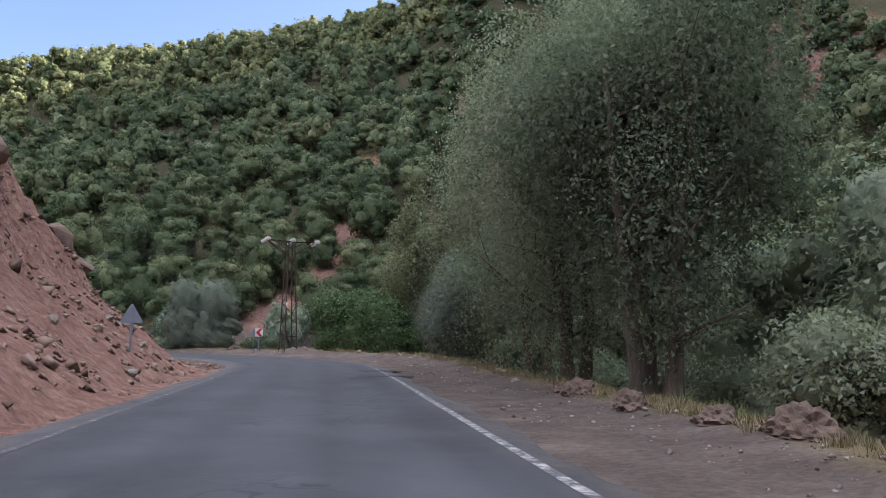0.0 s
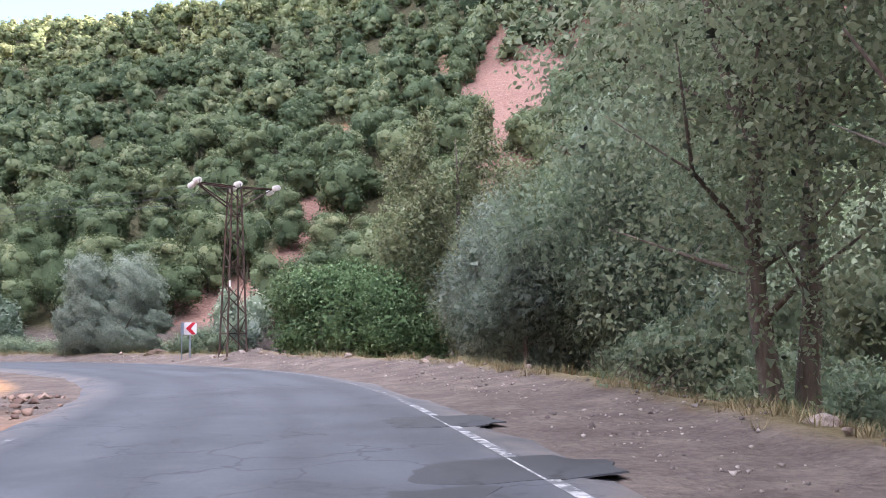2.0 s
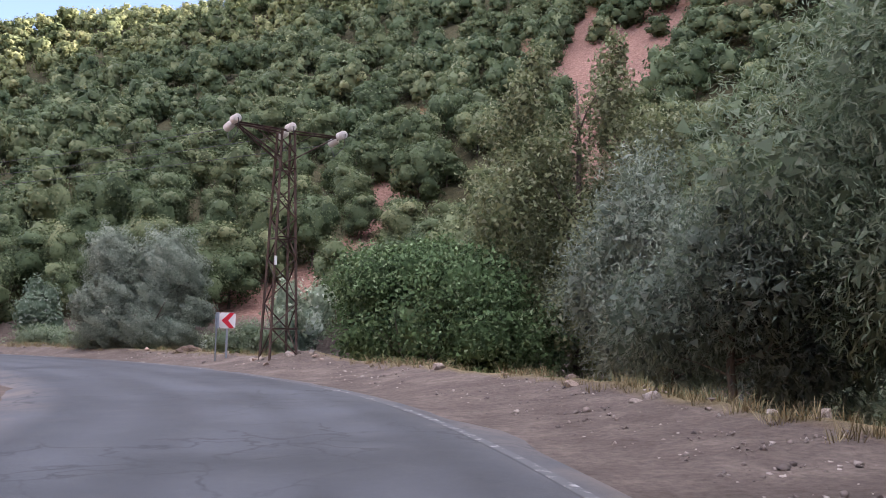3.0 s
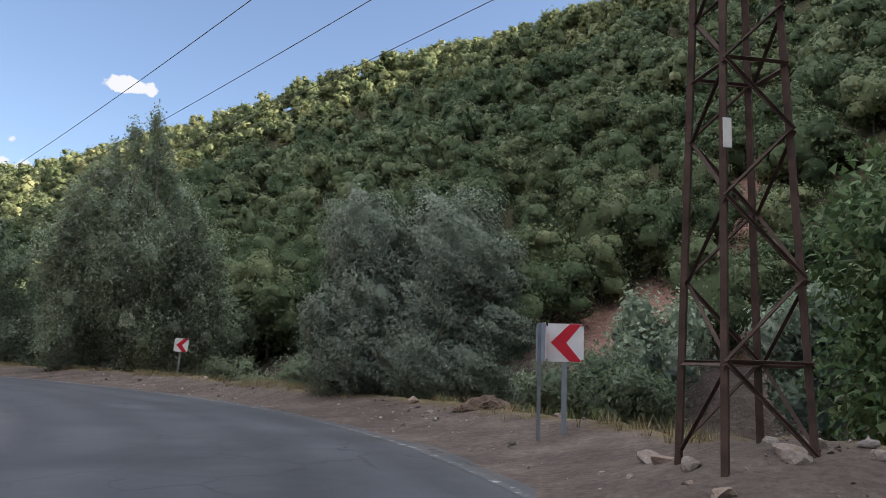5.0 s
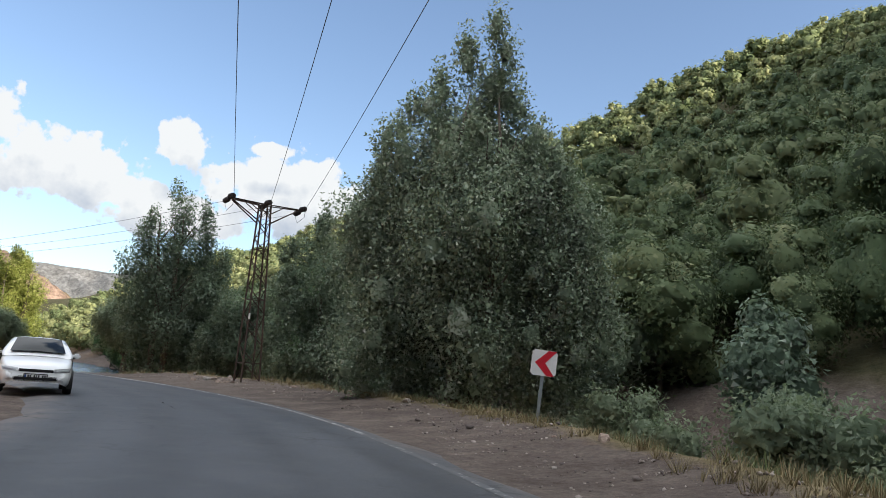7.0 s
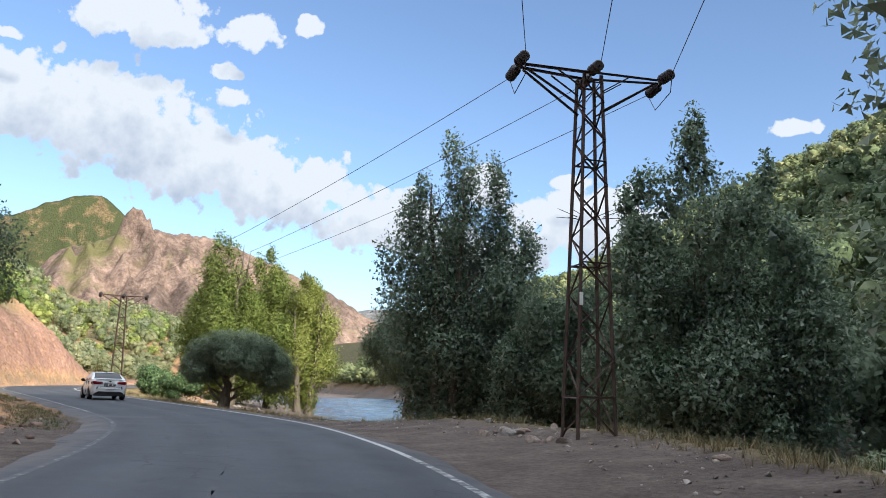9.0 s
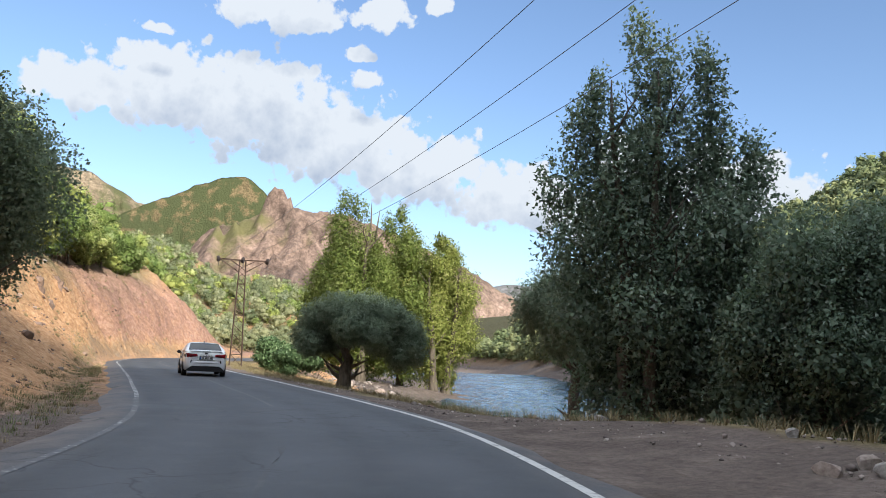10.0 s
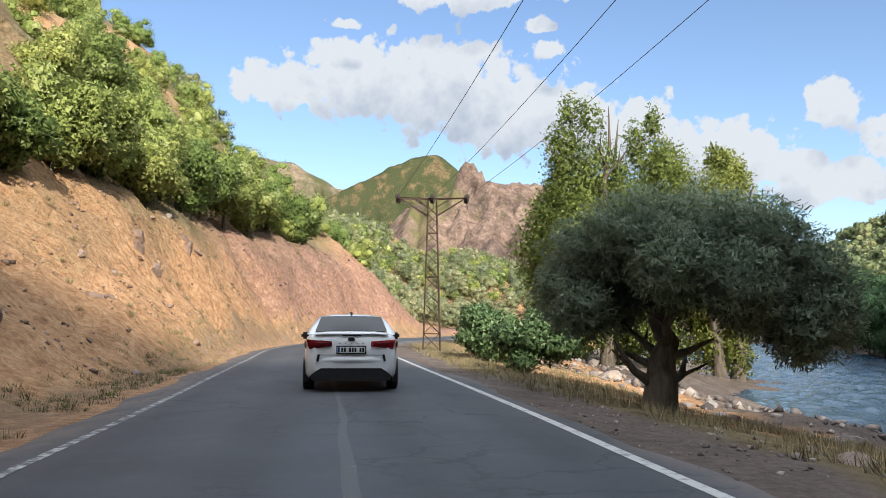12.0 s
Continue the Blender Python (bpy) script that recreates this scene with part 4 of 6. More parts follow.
tree("willow_tree", "rounded grey-green willow with two domes on the outer verge", -9.7, 66.2, 6.2, 3.4, 0.6, "willow", 130000, 0.11, M_WILLOW, 0.2, 9, slim=0.45,
     stems=2, group="silver willows", single=True, shell=0.3, droop=-0.3, lit=0.32,
     core=0.74, lobes=facing((0.93, 0.36), -9.7, 66.2, [(-1.65, 0.1, 4.7, 1.25, 1.25, 1.55), (0.85, 0.1, 4.3, 1.75, 1.6, 1.95), (1.9, 0.2, 3.7, 1.1, 1.1, 1.3), (-1.5, 0, 2.9, 1.35, 1.3, 1.5), (0.2, 0.2, 2.6, 1.7, 1.5, 1.6),
                                               (1.9, 0, 2.2, 1.25, 1.1, 0.9), (-1.9, -0.1, 1.4, 1.3, 1.2, 1.3), (-0.3, -0.6, 1.3, 1.3, 1.1, 1.2), (1.2, -0.5, 1.1, 1.3, 1.1, 1.0), (-2.7, -0.2, 2.4, 0.7, 0.8, 0.8), (2.6, 0, 2.0, 0.7, 0.8, 0.5),
                                               (0.4, -1.0, 0.9, 0.8, 0.7, 0.8), (-1.2, 0.6, 0.6, 1.2, 0.9, 0.8), (1.9, -0.3, 0.6, 0.8, 0.8, 0.5)]))
tree("poplar_tree", "tall dark poplar behind the chevron sign", -32.6, 80.1, 13.4, 3.6, 1.0, "poplar", 130000, 0.14, M_POPLAR, 0.26, 10, single=True, stems=3, inner=0.1, core=0.36, lit=0.55,
     lobes=spires(np.random.default_rng(10), *[(a_ * 0.69 - b_ * 0.72, a_ * 0.72 + b_ * 0.69, h_, r_) for a_, b_, h_, r_ in
                                               ((0.4, 0, 14.9, 2.4), (-0.6, 0.4, 14.2, 2.3), (-1.6, 0.2, 13.0, 2.0), (-2.7, 0.3, 11.6, 2.0), (-3.5, 0.5, 9.6, 1.9), (1.6, 0.2, 11.8, 2.0), (2.8, 0, 10.0, 1.9), (3.6, 0, 7.6, 1.7), (0, -1.3, 10.4, 2.2))]))
tree("poplar_tree", "slender poplar with a pale trunk behind the pylon", -51.6, 87.2, 12.3, 2.8, 1.5, "poplar", 52000, 0.15, M_POPLAR, 0.16, 12, single=True, inner=0.2, lit=0.5,
     lobes=spires(np.random.default_rng(12), (0, 0, 12.6, 2.0), (-1.0, -1.7, 10.8, 1.5), (1.1, 1.8, 11.0, 1.6), (0.6, 2.8, 8.0, 1.7)))
tree("poplar_tree", "dark poplar clump standing over the river", -65.6, 84.3, 14.6, 3.8, 0.6, "poplar", 85000, 0.155, M_POPLAR, 0.24, 13, stems=3, single=True, inner=0.14, lit=0.6,
     lobes=spires(np.random.default_rng(13), (0, 0.2, 14.7, 2.3), (0.9, 1.9, 13.6, 2.1), (-0.5, -1.5, 12.8, 1.9), (1.5, 3.0, 10.4, 1.9), (-1.0, 0.6, 11.6, 2.4), (0.8, 2.4, 7.0, 2.3)))
tree("poplar_tree", "low poplar growth beside the clump", -60.5, 87.0, 8.5, 3.0, 0.3, "round", 34000, 0.15, M_POPLAR, 0.15, 14, single=True, inner=0.12)
tree("willow_tree", "spreading dark willow with a thick trunk on the grassy bank", -79.2, 76.0, 4.3, 3.4, 1.0, "willow", 90000, 0.13, M_DARKWILLOW, 0.4, 15, slim=0.26, single=True, shell=0.3, core=0.6, lit=0.5,
     lobes=facing((0.26, 0.965), -79.2, 76.0, [(-1.3, 0.2, 2.75, 1.05, 1.1, 0.95), (-0.3, -0.3, 3.15, 1.15, 1.2, 0.95), (0.9, 0.3, 3.2, 1.2, 1.2, 0.95), (1.9, -0.2, 2.85, 1.15, 1.1, 1.0),
                                                 (2.8, 0.2, 2.2, 0.95, 1.0, 1.0), (3.1, -0.2, 1.5, 0.75, 0.8, 0.8), (-1.8, -0.2, 2.0, 0.7, 0.8, 0.7), (0.3, -1.2, 2.4, 1.1, 0.8, 0.8),
                                                 (1.6, -1.1, 2.0, 1.0, 0.8, 0.8), (0.2, 1.3, 2.5, 1.2, 0.9, 0.9), (2.0, 1.2, 2.0, 1.1, 0.9, 1.0),
                                                 (-1.5, -0.7, 1.6, 0.7, 0.7, 0.6), (-1.0, 0.9, 1.8, 0.9, 0.8, 0.7), (2.6, -0.6, 1.1, 0.7, 0.6, 0.6)]))
tree("poplar_tree", "sunlit yellow-green poplar by the river", -111.2, 80.4, 18.0, 4.0, 0.8, "poplar", 80000, 0.18, M_GOLD, 0.35, 16, stems=2, single=True, inner=0.2,
     lobes=spires(np.random.default_rng(16), (0, -1.3, 16.2, 3.2), (0.4, 2.9, 15.2, 2.7), (-0.6, -2.8, 12.4, 2.4), (0.3, 1.0, 12.0, 2.8)))
tree("poplar_tree", "sunlit yellow-green poplar on the shingle", -109.8, 87.2, 13.4, 3.0, 0.8, "poplar", 48000, 0.18, M_GOLD, 0.35, 17, stems=2, single=True, inner=0.2)
tree("poplar_tree", "sunlit poplar behind the willow", -114, 84.5, 14.5, 3.2, 1.0, "poplar", 30000, 0.2, M_GOLD, 0.3, 18, single=True)
tree("willow_tree", "small dark willow leaning over the water", -72.6, 84.8, 7.6, 2.7, 2.7, "willow", 42000, 0.15, M_DARKWILLOW, 0.3, 20, slim=0.3, single=True, lean=(0.4, 0.6))
tree("oak_tree", "dark oak on the shaded slope above the road", -70.4, 62.7, 9.0, 3.2, 0.6, "round", 40000, 0.14, M_OAK, 0.22, 19, inner=0)

# shrubs above the cut
for i, (x, y, h, r) in enumerate([(-85.5, 55.2, 3.6, 2.3), (-89.0, 55.6, 3.9, 2.3), (-93.5, 55.4, 4.0, 2.4), (-98, 55.0, 4.2, 2.4), (-102.5, 54.8, 4.4, 2.5), (-107, 54.2, 4.8, 2.6), (-112, 53.6, 5.4, 2.8), (-117, 53.4, 5.6, 2.8),
                                  (-122, 53.6, 5.8, 2.8), (-127, 54.0, 5.4, 2.7), (-132, 54.6, 5.2, 2.5), (-138, 56.0, 4.6, 2.3), (-101, 51.2, 4.2, 2.5), (-106, 50, 4.8, 2.7), (-111, 49, 4.6, 2.8), (-116, 49, 5, 2.7), (-122, 49, 5, 2.8), (-133, 50.6, 5, 2.8)]):
    tree("slope_shrub", "bright green leafy shrub at the top of the red cutting", x, y, h, r, 0.0, "bush", 9500, 0.22, M_SHRUB, 0.09, 240 + i, category="shrub", group="shrubs above the cutting", single=True, core=0.62, lit=0.5)

# bushes along the banks
for i, (x, y, h, r) in enumerate([(-38.5, 85.5, 2.2, 1.7), (-42, 87, 2.6, 2.0), (-46, 88.5, 2.4, 1.9), (-27, 82.5, 4.0, 2.4), (-20.5, 79.5, 4.4, 2.6), (-16, 75.5, 3.6, 2.2), (-4.6, 66, 3.2, 2.2),
                                  (-1, 69, 3.0, 2.4), (-56, 88, 4, 2.4), (-88, 74, 2.0, 1.5), (-95, 73, 2.2, 1.6), (-99, 72.6, 2.4, 1.5), (16, 36, 4, 2.5), (14, 49, 4, 2.5), (14.5, 12, 3, 2.2), (16, 18, 3.4, 2.4), (16, 24, 3.2, 2.3), (16.5, 30, 3.6, 2.5), (17, 41, 4, 2.6), (12, 54, 4, 2.3), (19, 22, 4, 2.6), (20, 33, 4.4, 2.8), (12.6, 40.5, 2.4, 1.8), (14.8, 39.0, 3.0, 2.2), (15.6, 44, 3.6, 2.4), (12.4, 36.5, 2.2, 1.6),
                                  (-14, 79, 3.6, 2.4), (-18, 82.5, 4.2, 2.6), (-9, 76.5, 3.4, 2.3), (-23, 85, 4.2, 2.6), (-6, 74, 3.2, 2.2), (-11.5, 82, 4.2, 2.6)]):
    tree("bank_shrub", "dull green shrub on the river bank", x, y, h, r, 0.0, "bush", 15000 if (60 < y < 76 and x > -20) or (x > 0 and y < 56) else 9000, 0.115 if (60 < y < 76 and x > -20) or (x > 0 and y < 56) else 0.15, M_MULBERRY_AND_SHADE if -100 < x < -85 else M_OAK if i % 7 or y < 40 else M_WILLOW, 0.05, 70 + i, category="shrub", group="shrubs along the river bank", single=True, core=0.6, lit=0.5)

# trees along the far bank
for i, (x, y, h, r) in enumerate([(19.5, 13.5, 8.5, 3.6), (20.5, 19.5, 9.5, 4.0), (21, 26, 9.0, 3.8), (21.5, 32.5, 9.5, 4.0), (22, 39, 9.0, 3.8), (20.5, 45.5, 8.5, 3.6)]):
    tree("bank_tree", "dark shaded tree across the narrow river", x, y, h, r, 0.0, "round", 12000, 0.26, M_OAK, 0.14, 160 + i, group="trees along the far bank", single=True, core=0.68, lit=0.45)
rng = np.random.default_rng(5)
for i in range(44):
    u = i / 43
    s = float(np.interp(u, [0, 1], [arc_of(4, 14), arc_of(-185, 79)])) + rng.uniform(-2, 2)
    k = int(np.searchsorted(ARC, s))
    x, y = LINE[k] + RIGHT[k] * 16
    while hill_u(x, y) < rng.uniform(-2.5, 0.5):
        x, y = x + RIGHT[k, 0] * 0.5, y + RIGHT[k, 1] * 0.5
    h = rng.uniform(5.5, 9) + (3 if x < -60 else 0)
    # past x -60 a darker leaf colour stands in for the hill's shadow
    tree("bank_tree", "mid-green tree along the far river bank", float(x), float(y), h, h * 0.36, 0.2, "round", 7000, 0.3, M_MULBERRY_AND_SHADE if x < -60 else M_OAK if i % 3 == 0 else M_POPLAR, 0.13, 100 + i, group="trees along the far bank", single=True, core=0.68, lit=0.45)


# ---- the wooded slopes ----
def forest_kinds():
    kinds = []
    for i in range(6):
        g = np.random.default_rng(300 + i)
        h, r = g.uniform(5.6, 7.6), g.uniform(2.7, 3.4)
        kinds.append((h, r, oak_lobes(g, h, r), g))
    return kinds


def oak_lobes(g, h, r):
    """A single broad crown with knobbly sides."""
    out = [((0, 0, h * 0.5), (r * 0.82, r * 0.82, h * 0.44))]
    for k in range(10):
        a, u = k * 2.4 + g.uniform(-0.4, 0.4), g.uniform(0.0, 1.0)
        w = math.sqrt(max(0.05, 1 - (u * 1.1 - 0.25) ** 2))
        out.append(((math.cos(a) * r * 0.62 * w, math.sin(a) * r * 0.62 * w, h * (0.2 + 0.66 * u)), (r * g.uniform(0.34, 0.5),) * 2 + (h * g.uniform(0.14, 0.21),)))
    return out


def spots(count, seed, wanted, cell=5.4):
    g = np.random.default_rng(seed)
    out, cells = [], set()
    for _ in range(90):
        x, y = g.uniform(-360, 95, 6000), g.uniform(-70, 290, 6000)
        z, zone, s, d = height(x, y, False)
        ok = wanted(x, y, z, zone, s, d, g)
        for i in np.flatnonzero(ok):
            c = (int((x[i] + (cell / 2 if int(y[i] // cell) % 2 else 0)) // cell), int(y[i] // cell))
            if c in cells:
                continue
            cells.add(c)
            out.append((x[i], y[i], z[i]))
            if len(out) >= count:
                return np.array(out)
    return np.array(out)


def opposite(x, y, z, zone, s, d, g):
    gap = fbm(x * 0.03, y * 0.03, 3, 71)
    u = hill_u(x, y)
    return (d > 14) & (u > 2) & (zone[:, 3] + g.uniform(-0.25, 0.25, len(x)) < 0.5) & (gap > -0.9) & (y > -15) & (u < 205) & (y < 290)


def left_slope(x, y, z, zone, s, d, g):
    gap = fbm(x * 0.035, y * 0.035, 3, 72)
    return (d < -11) & (x < -88) & (s > S_CUT0) & (z > 7) & (y > -60) & (gap + g.uniform(-0.2, 0.2, len(x)) > np.where(((x > -137) & (z > 13.5)) | ((x > -113) & (z > 8.0)), 0.68, -0.6)) & (d > -190)


KINDS = forest_kinds()
hill = spots(3700, 8, opposite)
near = np.argsort(np.hypot(hill[:, 0] + 20, hill[:, 1] - 60))
made = []
FINE = 70
for i, (h, r, lobes, g) in enumerate(KINDS + KINDS[:4]):
    fine_ = i >= len(KINDS)
    ob = thing("hill_tree", "small round oak of the wooded slope", "tree", "trees of the wooded slope")
    part("trunk", trunk_mesh(g, h, r, 0.2, 0.14, "round"), M_BARK, ob)
    v, f = both(leaf_cloud(g, lobes, 4600 if fine_ else 2000, 0.21 if fine_ else 0.31, 0.85, 0.2, single=True, lit=0.42), clumps(g, lobes, 0.78, 8, 4))
    mesh_part("crown", leafy("crown", v, f), M_FOREST, ob)
    made.append(ob)
g = np.random.default_rng(9)
order = [made[6 + n % 4] if n < FINE else made[n % 6] for n in range(280)]
for n, i in enumerate(near[:280]):
    x, y, z = hill[i]
    k, m = float(g.uniform(0.7, 1.2)), pose(x, y, z - 0.2, 0, 0, float(g.uniform(0, 360)))
    if order[n] in order[:n]:
        ob = copy_thing(order[n], m)
        ob.scale = (k, k, k * float(g.uniform(0.85, 1.15)))
    else:
        order[n].matrix_world = m


def woods(name, label, places, material, leaves, size, seed, low=0.75, high=1.2, segs=6, rings=3, core=0.8):
    g = np.random.default_rng(seed)
    clouds = []
    for _, _, lobes, _ in KINDS:
        v, f = both(leaf_cloud(g, lobes, leaves, size, 0.85, 0.18, single=True, lit=0.4), clumps(g, lobes, core, segs, rings))
        clouds.append((v, f, np.concatenate(NORMALS)))
        NORMALS.clear()
    turned = []
    vs, fs, tint, base = [], [], [], 0
    for x, y, z in places:
        v, f, nv = clouds[g.integers(len(clouds))]
        a, k = g.uniform(0, 6.28), g.uniform(low, high)
        c, s = math.cos(a), math.sin(a)
        turned.append(np.stack([nv[:, 0] * c - nv[:, 1] * s, nv[:, 0] * s + nv[:, 1] * c, nv[:, 2]], 1))
        c, s = c * k, s * k
        w = np.stack([v[:, 0] * c - v[:, 1] * s + x, v[:, 0] * s + v[:, 1] * c + y, v[:, 2] * k * g.uniform(0.85, 1.15) + z - 0.3], 1)
        vs.append(w)
        tint.append(np.full(len(v), g.uniform(-1, 1)))
        fs.append(f + base)
        base += len(v)
    NORMALS.extend(turned)
    me = leafy(name, np.concatenate(vs), np.concatenate(fs))
    me.attributes.new("tint", "FLOAT", "POINT").data.foreach_set("value", np.concatenate(tint).astype(np.float32))
    tagged(mesh_part(name, me, material, None), label, "woods", kind="stuff")


woods("woods", "dense oak woods covering the steep far slope", hill[near[280:1150]], M_FOREST, 560, 0.44, 12)
# the ridge woods carry the sunlit copy of the leaf colour
woods("woods", "oak woods on the upper slope and ridge", hill[near[1150:]], M_FOREST_SUNLIT, 230, 0.62, 14, segs=5, rings=2)
left = spots(1000, 18, left_slope, 5.4)
left = left[np.argsort(np.hypot(left[:, 0] + 62, left[:, 1] - 72))]
woods("scrub_woods", "sunlit scrub and small oaks on the dry slope", left[:260], M_SHRUB, 1500, 0.25, 13, 0.4, 0.8, core=0.6)
woods("scrub_woods", "sunlit scrub higher on the dry slope", left[260:], M_SHRUB, 420, 0.42, 16, 0.4, 0.8, core=0.62)


def valley_end(x, y, z, zone, s, d, g):
    return (x < -185) & (y > 25) & (y < 140) & (np.abs(d) > 9) & (z > 0)


woods("scrub_woods", "scrub and young trees where the valley closes", spots(330, 28, valley_end, 6.4), M_PALE, 620, 0.36, 15, 0.5, 1.0, core=0.62)


# ---- pylons and wires ----
M_STEEL = plain("pylon_steel_rusty", (0.085, 0.058, 0.047), 0.7, 0.35, 0.45, 3.0, 0.3)
M_GALV = plain("galvanised_steel", (0.30, 0.33, 0.36), 0.45, 0.6, 0.15, 5.0)
M_PORCELAIN = plain("porcelain", (0.62, 0.6, 0.56), 0.25, 0.0, 0.1, 9.0)
# dark copy of the porcelain: insulators against bright sky, shade put into colour
M_PORCELAIN_BACKLIT = plain("porcelain_backlit", (0.06, 0.05, 0.05), 0.25, 0.0, 0.2, 9.0)
M_WIRE = plain("wire", (0.09, 0.09, 0.095), 0.5, 0.6)
M_PLATE = plain("enamel_plate", (0.72, 0.72, 0.68), 0.4)


def angle_bar(bm, a, b, w=0.06):
    """An L-shaped steel bar."""
    a, b = Vector(a), Vector(b)
    axis = (b - a).normalized()
    side = axis.orthogonal().normalized() * w
    up = axis.cross(side).normalized() * w
    t = 0.16
    prof = [(0, 0), (1, 0), (1, t), (t, t), (t, 1), (0, 1)]
    r0 = [bm.verts.new(a + side * p + up * q) for p, q in prof]
    r1 = [bm.verts.new(b + side * p + up * q) for p, q in prof]
    for k in range(6):
        bm.faces.new((r0[k], r0[(k + 1) % 6], r1[(k + 1) % 6], r1[k]))
    bm.faces.new(r0[::-1])
    bm.faces.new(r1)


def insulator(bm, a, b, discs=4, r=0.14):
    a, b = Vector(a), Vector(b)
    rod(bm, a, b, 0.025, n=6)
    axis = (b - a).normalized()
    for k in range(discs):
        c = a.lerp(b, (k + 0.7) / (discs + 0.4))
        rod(bm, c - axis * 0.05, c, 0.05, r, 12)
        rod(bm, c, c + axis * 0.02, r, r * 0.8, 12)


def pylon(x, y, h, turn, label, to_next, glaze):
    """Lattice mast with one cross-arm. turn: the arm's heading. Returns the wire ends."""
    z = ground(x, y) - 0.1
    ob = thing("pylon", label, "pylon", "lattice pylons", at=(x, y, z), turn=turn)
    w0, w1 = 0.47, 0.225
    half = lambda zz: w0 + (w1 - w0) * zz / h
    corners = [(1, 1), (-1, 1), (-1, -1), (1, -1)]
    for cx, cy in corners:
        bm = bmesh.new()
        angle_bar(bm, (cx * w0, cy * w0, -0.3), (cx * w1, cy * w1, h), 0.066)
        part("leg", bm, M_STEEL, ob)
    levels = [0.1]
    while levels[-1] < h - 0.5:
        levels.append(min(h, levels[-1] + 1.02 * half(levels[-1]) * 2 * 0.92))
    for k in range(4):
        (ax, ay), (bx, by) = corners[k], corners[(k + 1) % 4]
        for n, (z0, z1) in enumerate(zip(levels, levels[1:])):
            p, q = (ax * half(z0), ay * half(z0), z0), (bx * half(z1), by * half(z1), z1)
            r, s = (bx * half(z0), by * half(z0), z0), (ax * half(z1), ay * half(z1), z1)
            bm = bmesh.new()
            angle_bar(bm, *((p, q) if (n + k) % 2 else (r, s)), 0.037)
            part("brace", bm, M_STEEL, ob)
            if n % 4 == 0:
                bm = bmesh.new()
                angle_bar(bm, s, q, 0.04)
                part("brace", bm, M_STEEL, ob)
    bm = bmesh.new()
    L = 1.88
    for side in (-1, 1):
        for cy in (-1, 1):
            angle_bar(bm, (0, cy * w1, h), (side * L, cy * 0.1, h + 0.06), 0.06)
            angle_bar(bm, (side * w1, cy * w1, h - 0.95), (side * L * 0.92, cy * 0.08, h), 0.05)
            angle_bar(bm, (side * w1, cy * w1, h - 0.45), (side * L * 0.5, cy * 0.22, h), 0.035)
        angle_bar(bm, (side * L, -0.14, h + 0.05), (side * L, 0.14, h + 0.05), 0.06)
    for cy in (-1, 1):
        angle_bar(bm, (-w1, cy * w1, h), (w1, cy * w1, h), 0.06)
    part("cross_arm", bm, M_STEEL, ob)
    ends = []
    for side in (-1, 0, 1):
        bm = bmesh.new()
        top = Vector((side * L, 0, h + 0.12))
        rod(bm, top - Vector((0, 0, 0.1)), top + Vector((0, 0, 0.05)), 0.03, n=6)
        insulator(bm, top + Vector((0, -0.05, 0)), top + Vector((0, -0.62, -0.03)))
        insulator(bm, top + Vector((0, 0.05, -0.1)), top + Vector((0, 0.62, -0.14)))
        part("insulator", bm, glaze, ob)
        m = pose(x, y, z, 0, 0, turn)
        ends.append((m @ (top + Vector((0, -0.64, -0.03))), m @ (top + Vector((0, 0.64, -0.14)))))
        bm = bmesh.new()
        a, b = top + Vector((0, -0.64, -0.03)), top + Vector((0, 0.64, -0.14))
        tube(bm, [a, a + Vector((0.05, 0.2, -0.42)), b + Vector((0.05, -0.3, -0.5)), b], [0.012] * 4, 5)
        part("jumper_wire", bm, M_WIRE, ob)
    if to_next:
        bm = bmesh.new()
        box(bm, -half(3.2), -half(3.2) - 0.03, 3.2, 0.09, 0.012, 0.3, 0.003)
        part("warning_plate", bm, M_PLATE, ob, "small white enamel warning plate")
    bm = bmesh.new()
    for k in range(10):
        a = k * 0.63
        rod(bm, (half(5.2) * math.cos(a), half(5.2) * math.sin(a), 5.2), ((half(5.2) + 0.5) * math.cos(a), (half(5.2) + 0.5) * math.sin(a), 5.26 + 0.1 * (k % 2)), 0.012, 0.006, 5)
    part("climbing_guard", bm, M_STEEL, ob)
    return ends


E1 = pylon(-1.05, 53.9, 7.6, 31, "rusty lattice pylon on the outer verge of the bend", True, M_PORCELAIN)
E2 = pylon(-47.15, 80.2, 8.75, 81, "dark rusty lattice pylon on the gravel verge", True, M_PORCELAIN_BACKLIT)
E3 = pylon(-105.7, 70.15, 8.3, 93, "rust-red lattice pylon beside the sunlit cutting", False, M_PORCELAIN_BACKLIT)


def wire(a, b, sag):
    a, b = Vector(a), Vector(b)
    n = 40
    pts = [a.lerp(b, k / n) - Vector((0, 0, sag * 4 * (k / n) * (1 - k / n))) for k in range(n + 1)]
    bm = bmesh.new()
    tube(bm, pts, [0.0095] * (n + 1), 5)
    tagged(part("power_line", bm, M_WIRE, None), "thin dark power line strung between pylons", "wire", "power lines")


for k in range(3):
    near_end = lambda e, p: min(e, key=lambda q: (q - Vector(p)).length)
    wire(near_end(E1[k], E2[k][0]), near_end(E2[k], E1[k][0]), 0.45)
    wire(near_end(E2[k], E3[k][0]), near_end(E3[k], E2[k][0]), 0.8)
    far = Vector((-160, 96 + k * 1.6, 10.5))
    wire(near_end(E3[k], far), far, 1.0)


# ---- road signs ----
M_SIGN_WHITE = plain("sign_white", (0.74, 0.74, 0.74), 0.4, 0, 0.05)
M_SIGN_RED = plain("sign_red", (0.55, 0.022, 0.04), 0.4, 0, 0.08)
